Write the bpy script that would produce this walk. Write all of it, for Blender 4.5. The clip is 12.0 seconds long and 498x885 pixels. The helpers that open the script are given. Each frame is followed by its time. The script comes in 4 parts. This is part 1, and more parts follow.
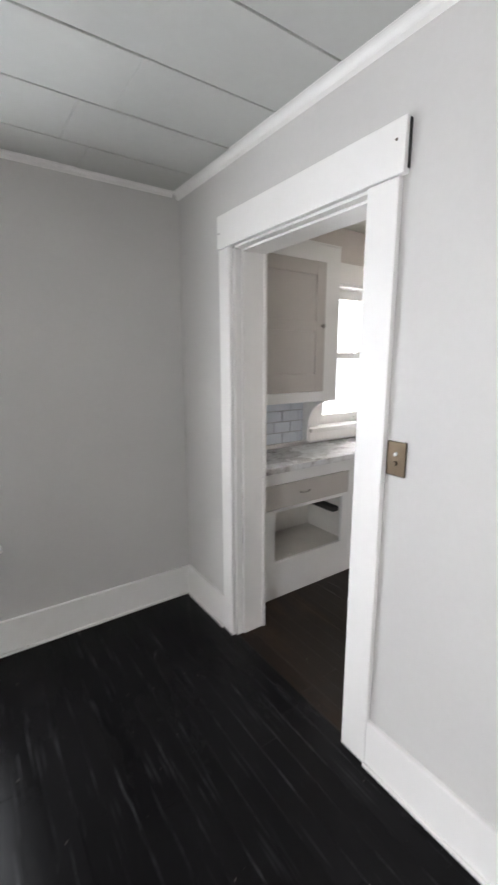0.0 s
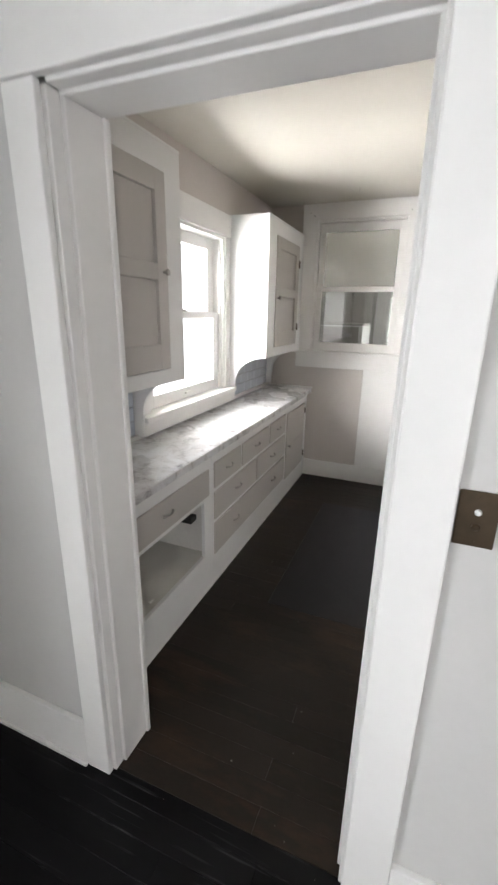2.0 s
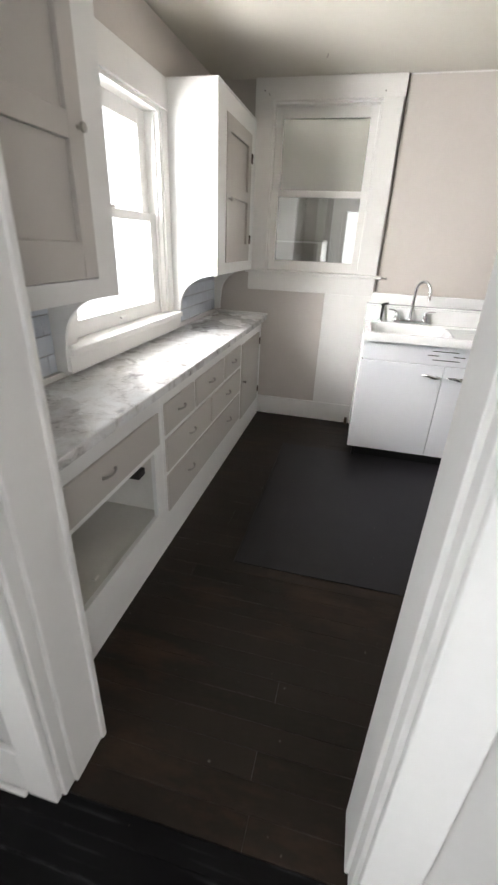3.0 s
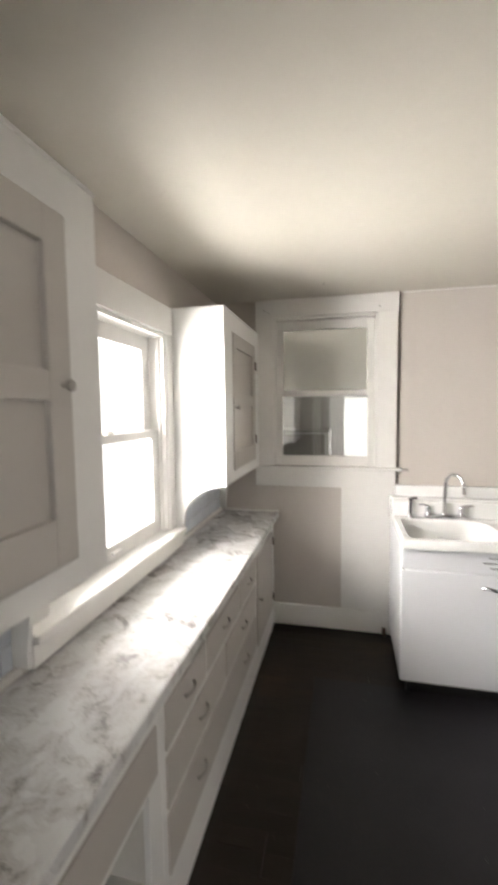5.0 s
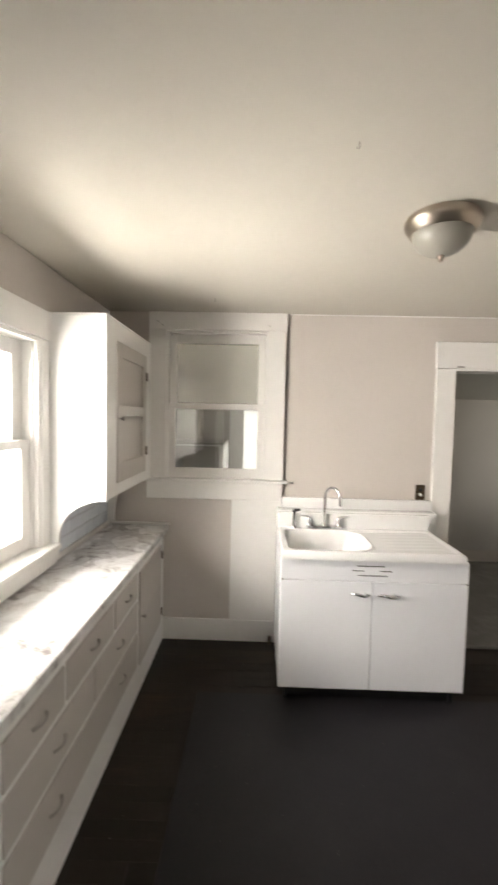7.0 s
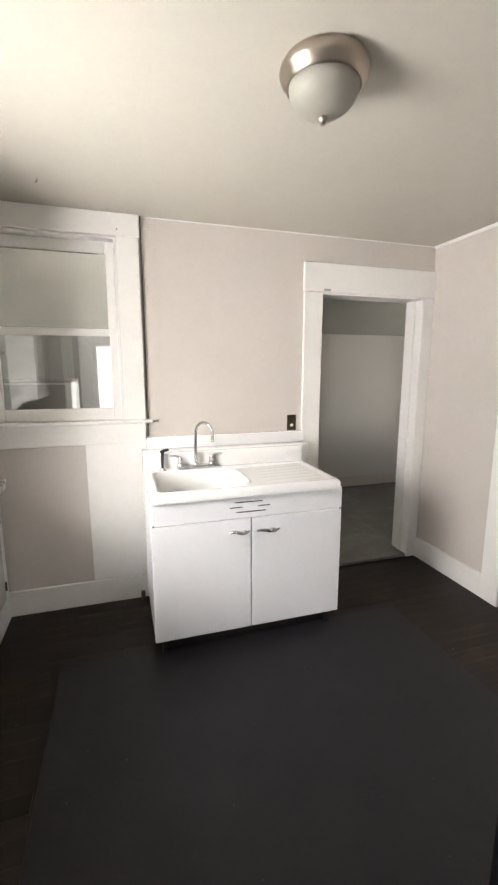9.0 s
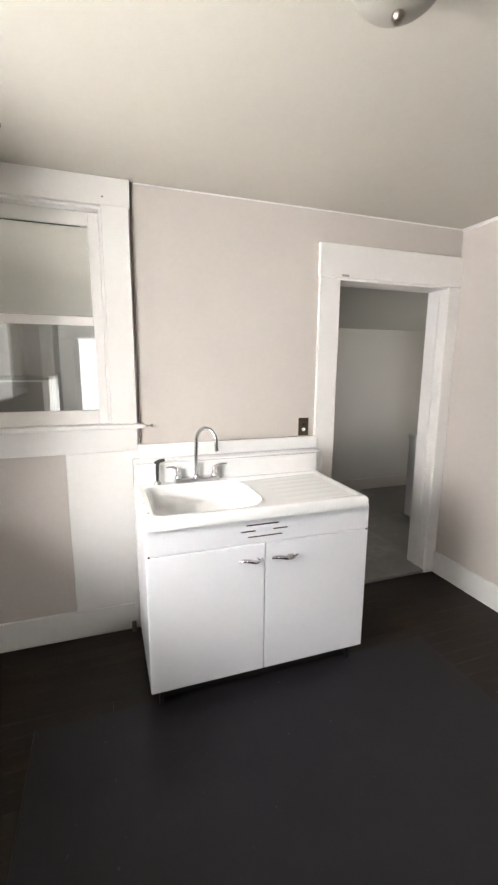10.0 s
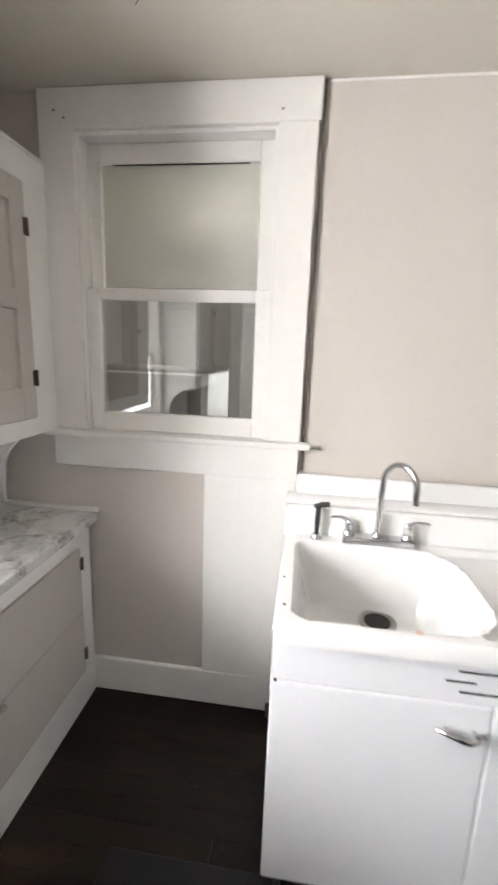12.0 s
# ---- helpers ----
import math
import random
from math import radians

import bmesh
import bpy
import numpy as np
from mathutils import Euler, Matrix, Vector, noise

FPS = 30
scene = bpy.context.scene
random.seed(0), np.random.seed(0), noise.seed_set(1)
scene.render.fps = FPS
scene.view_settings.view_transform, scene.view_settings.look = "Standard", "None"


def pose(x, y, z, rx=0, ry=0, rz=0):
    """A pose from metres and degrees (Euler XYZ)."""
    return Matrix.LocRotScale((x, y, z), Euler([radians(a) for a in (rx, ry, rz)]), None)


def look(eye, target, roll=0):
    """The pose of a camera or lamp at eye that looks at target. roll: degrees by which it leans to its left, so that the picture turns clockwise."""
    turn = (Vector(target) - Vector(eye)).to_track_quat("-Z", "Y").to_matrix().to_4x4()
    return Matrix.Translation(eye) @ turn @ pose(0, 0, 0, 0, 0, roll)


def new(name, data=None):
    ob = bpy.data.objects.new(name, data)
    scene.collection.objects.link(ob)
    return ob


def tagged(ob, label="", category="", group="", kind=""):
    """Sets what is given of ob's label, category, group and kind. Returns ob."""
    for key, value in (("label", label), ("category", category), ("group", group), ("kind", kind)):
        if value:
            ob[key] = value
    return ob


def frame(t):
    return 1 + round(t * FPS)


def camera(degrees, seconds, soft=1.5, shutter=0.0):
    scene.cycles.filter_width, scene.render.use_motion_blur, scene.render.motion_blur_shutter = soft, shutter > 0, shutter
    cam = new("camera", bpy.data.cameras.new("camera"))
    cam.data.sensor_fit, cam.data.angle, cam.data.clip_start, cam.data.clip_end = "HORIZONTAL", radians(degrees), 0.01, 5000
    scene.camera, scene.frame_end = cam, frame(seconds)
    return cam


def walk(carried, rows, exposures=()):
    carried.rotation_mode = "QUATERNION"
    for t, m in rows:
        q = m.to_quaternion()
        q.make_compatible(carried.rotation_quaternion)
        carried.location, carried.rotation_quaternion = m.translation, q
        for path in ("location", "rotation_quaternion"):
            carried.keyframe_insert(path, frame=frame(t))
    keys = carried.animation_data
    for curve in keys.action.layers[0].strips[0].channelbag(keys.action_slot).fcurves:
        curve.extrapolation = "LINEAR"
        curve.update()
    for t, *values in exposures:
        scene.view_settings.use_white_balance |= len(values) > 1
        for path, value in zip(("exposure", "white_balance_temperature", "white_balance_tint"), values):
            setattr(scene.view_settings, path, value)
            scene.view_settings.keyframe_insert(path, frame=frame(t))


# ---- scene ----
cam = camera(61.6, 12.0, 2.3, 0.4)
PATH = [
    (0, (0.150, 0.186, 1.519), (1.268, 1.799, 1.134), -0.1),
    (0.5, (0.216, 0.428, 1.586), (1.632, 1.789, 1.21), 1.1),
    (1, (0.251, 0.663, 1.566), (1.796, 1.869, 1.168), 0.7),
    (1.5, (0.372, 0.904, 1.576), (2.044, 1.904, 1.122), 0.6),
    (2, (0.459, 1.128, 1.573), (2.231, 1.843, 0.982), 1.1),
    (2.5, (0.554, 1.256, 1.504), (2.334, 1.778, 0.756), 1.5),
    (3, (0.786, 1.342, 1.452), (2.542, 1.751, 0.585), 2.5),
    (3.2, (0.887, 1.348, 1.44), (2.647, 1.718, 0.564), 2.8),
    (4.8, (1.307, 1.575, 1.645), (3.255, 1.923, 1.353), 0.4),
    (5, (1.283, 1.585, 1.676), (3.226, 2.034, 1.52), -0.7),
    (5.5, (1.237, 1.596, 1.747), (3.077, 2.378, 1.82), -1.9),
    (6, (1.256, 1.577, 1.746), (3.114, 2.312, 1.825), -1.0),
    (6.5, (1.28, 1.527, 1.731), (3.234, 1.95, 1.737), 0.2),
    (7, (1.297, 1.421, 1.703), (3.294, 1.464, 1.592), 1.3),
    (7.5, (1.328, 1.333, 1.654), (3.295, 1.045, 1.439), 1.8),
    (7.7, (1.34, 1.335, 1.67), (3.282, 0.93, 1.415), 2.1),
    (9.3, (1.745, 1.394, 1.56), (3.619, 0.793, 1.207), -0.2),
    (9.5, (1.834, 1.381, 1.572), (3.701, 0.761, 1.213), -0.2),
    (10, (2.031, 1.401, 1.575), (3.888, 0.755, 1.209), 0.4),
    (10.5, (2.219, 1.467, 1.584), (4.092, 0.89, 1.187), 0.7),
    (11, (2.383, 1.379, 1.554), (4.294, 0.935, 1.163), 1.2),
    (11.5, (2.584, 1.248, 1.577), (4.54, 1.106, 1.183), 1.4),
    (12, (2.806, 1.229, 1.578), (4.748, 1.473, 1.167), 2.1),
]
EXPOSURES = [(0.0, 0.02, 6300, 13), (2.0, -0.05, 6350, 12), (3.2, 0.0, 6400, 11), (5.0, -0.15, 6750, 12), (5.5, -0.12, 6800, 13), (6.0, -0.03, 6900, 13), (7.5, -0.12, 7050, 12), (9.5, 0.18, 6550, 12), (11.0, 0.05, 6500, 12), (12.0, 0.12, 6400, 12)]
walk(cam, [(t, look(eye, target, roll)) for t, eye, target, roll in PATH], EXPOSURES)

# watts of daylight at the windows; BACK_W is an added fill
KITCHEN_W, ROOM_W, ROOM_W2, BACK_W, PORCH_W = 1560.0, 48.0, 45.0, 7.0, 14.0

# ---- light ----
world = bpy.data.worlds.new("sky")
scene.world = world
world.use_nodes = True
_nt = world.node_tree
_sky = _nt.nodes.new("ShaderNodeTexSky")
_sky.sky_type = 'NISHITA'
_sky.sun_disc = False
_sky.sun_elevation = radians(48)
_sky.sun_rotation = radians(200)
_bg = _nt.nodes["Background"]
_bg.inputs["Strength"].default_value = 0.08
_nt.links.new(_sky.outputs[0], _bg.inputs["Color"])


def window_light(name, loc, rot, sx, sy, power, col=(1, 1, 1), spread=180):
    """Daylight of the sky at a window; also makes the back room's fill."""
    l = bpy.data.lights.new(name, 'AREA')
    l.shape = 'RECTANGLE'
    l.size, l.size_y, l.energy, l.color = sx, sy, power, col
    l.spread = radians(spread)
    o = new(name, l)
    o.matrix_world = pose(*loc, *rot)
    return o


window_light("daylight_kitchen", (1.80, 4.05, 1.35), (-90, 0, 0), 3.4, 3.5, KITCHEN_W, (1.0, 0.985, 0.965))
window_light("daylight_front", (-0.39, 2.67, 1.28), (-90, 0, 0), 1.0, 1.3, ROOM_W, (0.95, 0.975, 1.0))
window_light("daylight_front_south", (-2.66, -1.10, 1.25), (90, 0, -90), 1.2, 1.4, ROOM_W2, (0.98, 0.985, 1.0), 96)
# added fill for the back room, out of view; no window known there
window_light("fill_back", (4.50, -2.05, 1.45), (90, 0, -90), 0.7, 1.1, BACK_W, (1, 0.94, 0.82))
window_light("daylight_porch", (6.56, 1.295, 1.06), (90, 0, 90), 0.68, 1.45, PORCH_W, (1, 0.97, 0.92))

# overexposed daylight beyond the windows
def glow(name, strength, col):
    m = bpy.data.materials.new(name)
    m.use_nodes = True
    nt = m.node_tree
    nt.nodes.remove(nt.nodes["Principled BSDF"])
    e = nt.nodes.new("ShaderNodeEmission")
    e.inputs["Color"].default_value = (*col, 1)
    e.inputs["Strength"].default_value = strength
    nt.links.new(e.outputs[0], nt.nodes["Material Output"].inputs["Surface"])
    return m


def backdrop(name, x0, x1, y0, y1, z0, z1):
    me = bpy.data.meshes.new(name)
    c = [(x0, y0, z0), (x1, y1, z0), (x1, y1, z1), (x0, y0, z1)]
    me.from_pydata(c, [], [(0, 1, 2, 3)])
    me.materials.append(SKYGLOW)
    return tagged(new(name, me), "bright hazy white daylight outside the windows", "backdrop", "", "structure")


SKYGLOW = glow("bright_haze", 3.0, (1.0, 0.995, 0.985))
backdrop("backdrop_north", -20, 45, 7.6, 7.6, -3, 16)
backdrop("backdrop_west", -5, -5, -5, 5, -1, 6)
backdrop("backdrop_east", 9, 9, -3, 5, -1, 6)

# ---- materials ----
def mat(name, col, rough=0.5, metal=0.0, var=0.06, scale=3.0, grain=60.0, bump=0.1, dist=0.002, spec=0.5, stain=None, stain_amt=0.0, coat=0.0, rand=0.0, seam=None, stretch=(1, 1, 1), specks=0.0, scratch=0.0):
    m = bpy.data.materials.new(name)
    m.use_nodes = True
    nt = m.node_tree
    b = nt.nodes["Principled BSDF"]
    b.inputs["Roughness"].default_value = rough
    b.inputs["Metallic"].default_value = metal
    b.inputs["Specular IOR Level"].default_value = spec
    b.inputs["Coat Weight"].default_value = coat
    geo = nt.nodes.new("ShaderNodeNewGeometry")
    mp = nt.nodes.new("ShaderNodeMapping")
    mp.inputs["Scale"].default_value = stretch
    nt.links.new(geo.outputs["Position"], mp.inputs["Vector"])
    n1 = nt.nodes.new("ShaderNodeTexNoise")
    n1.inputs["Scale"].default_value = scale
    n1.inputs["Detail"].default_value = 5
    n2 = nt.nodes.new("ShaderNodeTexNoise")
    n2.inputs["Scale"].default_value = grain
    n2.inputs["Detail"].default_value = 3
    for n in (n1, n2):
        nt.links.new(mp.outputs[0], n.inputs["Vector"])
    add = nt.nodes.new("ShaderNodeMath")
    add.operation = 'MULTIPLY_ADD'
    nt.links.new(n2.outputs["Fac"], add.inputs[0])
    add.inputs[1].default_value = 0.35
    nt.links.new(n1.outputs["Fac"], add.inputs[2])
    last = add.outputs[0]
    if rand:
        oi = nt.nodes.new("ShaderNodeObjectInfo")
        ad2 = nt.nodes.new("ShaderNodeMath")
        ad2.operation = 'MULTIPLY_ADD'
        nt.links.new(oi.outputs["Random"], ad2.inputs[0])
        ad2.inputs[1].default_value = rand
        nt.links.new(last, ad2.inputs[2])
        last = ad2.outputs[0]
    ramp = nt.nodes.new("ShaderNodeValToRGB")
    e = ramp.color_ramp.elements
    e[0].position, e[1].position = 0.35, 0.95
    e[0].color = (*[c * (1 - var) for c in col], 1)
    e[1].color = (*[min(1, c * (1 + var)) for c in col], 1)
    nt.links.new(last, ramp.inputs[0])
    out = ramp.outputs[0]
    if stain:
        n3 = nt.nodes.new("ShaderNodeTexNoise")
        n3.inputs["Scale"].default_value = scale * 0.9
        n3.inputs["Detail"].default_value = 8
        n3.inputs["Roughness"].default_value = 0.7
        nt.links.new(mp.outputs[0], n3.inputs["Vector"])
        r3 = nt.nodes.new("ShaderNodeValToRGB")
        r3.color_ramp.elements[0].position, r3.color_ramp.elements[1].position = 0.52, 0.72
        r3.color_ramp.elements[1].color = (stain_amt, stain_amt, stain_amt, 1)
        nt.links.new(n3.outputs["Fac"], r3.inputs[0])
        mx = nt.nodes.new("ShaderNodeMixRGB")
        nt.links.new(r3.outputs[0], mx.inputs[0])
        nt.links.new(out, mx.inputs[1])
        mx.inputs[2].default_value = (*stain, 1)
        out = mx.outputs[0]
    for amount, sc, vec, lo, hi, tone in ((specks, 38.0, (1, 1, 1), 0.735, 0.75, (0.24, 0.22, 0.20)), (scratch, 7.0, (9, 0.35, 1), 0.62, 0.72, (0.10, 0.10, 0.105))):
        if amount:
            m4 = nt.nodes.new("ShaderNodeMapping")
            m4.inputs["Scale"].default_value = vec
            nt.links.new(geo.outputs["Position"], m4.inputs["Vector"])
            n4 = nt.nodes.new("ShaderNodeTexNoise")
            n4.inputs["Scale"].default_value = sc
            n4.inputs["Detail"].default_value = 3
            nt.links.new(m4.outputs[0], n4.inputs["Vector"])
            r4 = nt.nodes.new("ShaderNodeValToRGB")
            r4.color_ramp.elements[0].position, r4.color_ramp.elements[1].position = lo, hi
            r4.color_ramp.elements[1].color = (amount, amount, amount, 1)
            nt.links.new(n4.outputs["Fac"], r4.inputs[0])
            mx4 = nt.nodes.new("ShaderNodeMixRGB")
            nt.links.new(r4.outputs[0], mx4.inputs[0])
            nt.links.new(out, mx4.inputs[1])
            mx4.inputs[2].default_value = (*tone, 1)
            out = mx4.outputs[0]
    if seam:
        # paint worn off along the board edges: start, width, tone, strength
        def math_node(op, a, b2):
            q = nt.nodes.new("ShaderNodeMath")
            q.operation = op
            for k, v in enumerate((a, b2)):
                if isinstance(v, (int, float)):
                    q.inputs[k].default_value = v
                else:
                    nt.links.new(v, q.inputs[k])
            return q.outputs[0]
        sep = nt.nodes.new("ShaderNodeSeparateXYZ")
        nt.links.new(geo.outputs["Position"], sep.inputs[0])
        fr = math_node('FRACT', math_node('DIVIDE', math_node('SUBTRACT', sep.outputs[0], seam[0]), seam[1]), 0.0)
        near = math_node('GREATER_THAN', math_node('ABSOLUTE', math_node('SUBTRACT', fr, 0.5), 0.0), 0.455)
        m5 = nt.nodes.new("ShaderNodeMapping")
        m5.inputs["Scale"].default_value = (14, 2.2, 1)
        nt.links.new(geo.outputs["Position"], m5.inputs["Vector"])
        n5 = nt.nodes.new("ShaderNodeTexNoise")
        n5.inputs["Scale"].default_value = 1.3
        n5.inputs["Detail"].default_value = 6
        n5.inputs["Roughness"].default_value = 0.75
        nt.links.new(m5.outputs[0], n5.inputs["Vector"])
        r5 = nt.nodes.new("ShaderNodeMapRange")
        r5.inputs["From Min"].default_value, r5.inputs["From Max"].default_value = 0.52, 0.76
        nt.links.new(n5.outputs["Fac"], r5.inputs["Value"])
        mx5 = nt.nodes.new("ShaderNodeMixRGB")
        nt.links.new(math_node('MULTIPLY', math_node('MULTIPLY', near, r5.outputs[0]), seam[3]), mx5.inputs[0])
        nt.links.new(out, mx5.inputs[1])
        mx5.inputs[2].default_value = (*seam[2], 1)
        out = mx5.outputs[0]
    nt.links.new(out, b.inputs["Base Color"])
    rr = nt.nodes.new("ShaderNodeMapRange")
    rr.inputs["To Min"].default_value = max(0, rough - 0.08)
    rr.inputs["To Max"].default_value = min(1, rough + 0.08)
    nt.links.new(n1.outputs["Fac"], rr.inputs["Value"])
    nt.links.new(rr.outputs[0], b.inputs["Roughness"])
    if bump:
        bp = nt.nodes.new("ShaderNodeBump")
        bp.inputs["Strength"].default_value = bump
        bp.inputs["Distance"].default_value = dist
        nt.links.new(add.outputs[0], bp.inputs["Height"])
        nt.links.new(bp.outputs[0], b.inputs["Normal"])
    return m


WALL = mat("greige_wall_paint", (0.615, 0.566, 0.526), 0.6, var=0.04, scale=1.5, grain=45, bump=0.25, dist=0.003)
WALL1 = mat("grey_wall_paint", (0.60, 0.585, 0.565), 0.55, var=0.04, scale=1.5, grain=45, bump=0.25, dist=0.003)
CEIL = mat("cream_ceiling_paint", (0.57, 0.54, 0.475), 0.48, var=0.04, scale=1.2, grain=20, bump=0.35, dist=0.004)
CEIL1 = mat("white_ceiling_board", (0.55, 0.555, 0.53), 0.6, var=0.05, scale=2.0, grain=35, bump=0.3, dist=0.004)
TRIM = mat("white_gloss_trim", (0.85, 0.835, 0.81), 0.42, var=0.03, scale=2.5, grain=30, bump=0.22, dist=0.003, stain=(0.62, 0.58, 0.52), stain_amt=0.12)
FRAMEW = mat("white_cabinet_paint", (0.84, 0.835, 0.815), 0.4, var=0.03, scale=3, grain=30, bump=0.2, dist=0.002, stain=(0.66, 0.61, 0.55), stain_amt=0.08)
GREIGE = mat("greige_cabinet_paint", (0.53, 0.498, 0.462), 0.42, var=0.03, scale=3, grain=30, bump=0.2, dist=0.002)
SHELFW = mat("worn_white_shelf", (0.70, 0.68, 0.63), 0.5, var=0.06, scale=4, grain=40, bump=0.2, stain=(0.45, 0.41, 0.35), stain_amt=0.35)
DARK = mat("dark_cavity", (0.03, 0.028, 0.025), 0.8, var=0.2)
FLOOR1 = mat("black_painted_boards", (0.0045, 0.0042, 0.0046), 0.24, var=0.45, scale=1.8, grain=50, bump=0.35, dist=0.002, spec=0.11, specks=0.6, scratch=0.35, stain=(0.014, 0.013, 0.013), stain_amt=0.5, rand=0.35, stretch=(3, 0.5, 1), seam=(-2.50, 0.083, (0.13, 0.13, 0.135), 0.6))
FLOOR2 = mat("dark_brown_boards", (0.016, 0.0118, 0.0092), 0.42, var=0.4, scale=2.2, grain=40, bump=0.35, dist=0.002, spec=0.16, specks=0.6, stain=(0.062, 0.036, 0.022), stain_amt=0.75, rand=0.4, stretch=(2, 0.6, 1), seam=(1.303, 0.083, (0.07, 0.055, 0.045), 0.5))
SUB = mat("sub_floor", (0.008, 0.007, 0.007), 0.8)
MAT_ = mat("charcoal_floor_vinyl", (0.0175, 0.0162, 0.0188), 0.4, spec=0.2, specks=0.15, var=0.25, scale=2.2, grain=70, bump=0.3, dist=0.002, stain=(0.026, 0.025, 0.027), stain_amt=0.6)
CONC = mat("grey_painted_floor", (0.20, 0.195, 0.185), 0.6, var=0.2, scale=2, grain=30, bump=0.3, stain=(0.40, 0.39, 0.37), stain_amt=0.6)
TILE = mat("pale_blue_glazed_tile", (0.66, 0.70, 0.76), 0.18, var=0.05, scale=8, grain=40, bump=0.05, rand=0.3)
GROUT = mat("grey_grout", (0.42, 0.43, 0.44), 0.85, var=0.1)
ENAMEL = mat("white_porcelain_enamel", (0.87, 0.87, 0.865), 0.14, var=0.015, scale=2, grain=12, bump=0.03, coat=0.3)
STEELW = mat("white_enamelled_steel", (0.835, 0.845, 0.875), 0.24, var=0.015, scale=2, grain=12, bump=0.04)
CHROME = mat("chrome", (0.62, 0.62, 0.63), 0.10, 1.0, var=0.03, bump=0)
NICKEL = mat("brushed_nickel", (0.42, 0.365, 0.305), 0.3, 1.0, var=0.06, scale=8, grain=90, bump=0.05)
PEWTER = mat("dull_nickel_pull", (0.42, 0.40, 0.37), 0.35, 1.0, var=0.1, bump=0.05)
BRASS = mat("aged_brass", (0.11, 0.082, 0.055), 0.38, 0.9, var=0.2, scale=20, bump=0.1)
IRON = mat("dark_hinge_metal", (0.12, 0.09, 0.07), 0.5, 0.7, var=0.2)
BLACK = mat("black_enamel", (0.006, 0.006, 0.007), 0.25, spec=0.12, var=0.2, bump=0.03)
STRIP = mat("grey_brown_strip", (0.13, 0.11, 0.095), 0.6, var=0.15)
BLACKP = mat("black_plastic", (0.02, 0.02, 0.02), 0.35, var=0.2)
SIDING = mat("weathered_grey_siding", (0.24, 0.23, 0.21), 0.7, var=0.15, scale=4, bump=0.2)
CAVEGREY = mat("dark_grey_board", (0.09, 0.085, 0.075), 0.7, var=0.15)
RUST = mat("rust_stain", (0.74, 0.52, 0.47), 0.5, var=0.2)
FROST = mat("frosted_lamp_glass", (0.31, 0.295, 0.255), 0.35, var=0.05, bump=0.05)


def marble():
    m = mat("white_marble_laminate", (0.78, 0.78, 0.78), 0.28, spec=0.45, var=0.05, scale=3, grain=30, bump=0.03)
    nt = m.node_tree
    b = nt.nodes["Principled BSDF"]
    geo = nt.nodes.new("ShaderNodeNewGeometry")
    warp = nt.nodes.new("ShaderNodeTexNoise")
    warp.inputs["Scale"].default_value = 5
    warp.inputs["Detail"].default_value = 6
    nt.links.new(geo.outputs["Position"], warp.inputs["Vector"])
    mixv = nt.nodes.new("ShaderNodeMixRGB")
    mixv.blend_type = 'LINEAR_LIGHT'
    mixv.inputs[0].default_value = 0.22
    nt.links.new(geo.outputs["Position"], mixv.inputs[1])
    nt.links.new(warp.outputs["Color"], mixv.inputs[2])
    n = nt.nodes.new("ShaderNodeTexNoise")
    n.inputs["Scale"].default_value = 9
    n.inputs["Detail"].default_value = 9
    n.inputs["Roughness"].default_value = 0.68
    nt.links.new(mixv.outputs[0], n.inputs["Vector"])
    r = nt.nodes.new("ShaderNodeValToRGB")
    e = r.color_ramp.elements
    e[0].position, e[0].color = 0.34, (0.26, 0.24, 0.235, 1)
    e[1].position, e[1].color = 0.58, (0.75, 0.75, 0.75, 1)
    x = e.new(0.45)
    x.color = (0.60, 0.585, 0.575, 1)
    nt.links.new(n.outputs["Fac"], r.inputs[0])
    nt.links.new(r.outputs[0], b.inputs["Base Color"])
    return m


MARBLE = marble()


def glass(name, rough, refl, tint, body=0.0):
    """Old window glass with its mirror gloss; body adds cream for a reflected ceiling."""
    m = bpy.data.materials.new(name)
    m.use_nodes = True
    nt = m.node_tree
    nt.nodes.remove(nt.nodes["Principled BSDF"])
    out = nt.nodes["Material Output"]
    t = nt.nodes.new("ShaderNodeBsdfTransparent")
    t.inputs[0].default_value = (*tint, 1)
    g = nt.nodes.new("ShaderNodeBsdfGlossy")
    g.inputs["Roughness"].default_value = rough
    mx = nt.nodes.new("ShaderNodeMixShader")
    mx.inputs[0].default_value = refl
    base = t.outputs[0]
    if body:
        # cream diffuse share paints the ceiling's reflection into the pane
        d = nt.nodes.new("ShaderNodeBsdfDiffuse")
        d.inputs[0].default_value = (0.76, 0.755, 0.67, 1)
        m2 = nt.nodes.new("ShaderNodeMixShader")
        m2.inputs[0].default_value = body
        nt.links.new(t.outputs[0], m2.inputs[1])
        nt.links.new(d.outputs[0], m2.inputs[2])
        base = m2.outputs[0]
    nt.links.new(base, mx.inputs[1])
    nt.links.new(g.outputs[0], mx.inputs[2])
    nt.links.new(mx.outputs[0], out.inputs["Surface"])
    return m


CLEAR = glass("clear_window_glass", 0.0, 0.08, (0.97, 0.98, 0.98))
DARKGLASS = glass("dim_window_glass", 0.03, 0.32, (0.85, 0.86, 0.84))
CREAMGLASS = glass("cream_reflection_glass", 0.22, 0.45, (0.7, 0.7, 0.68), 0.7)

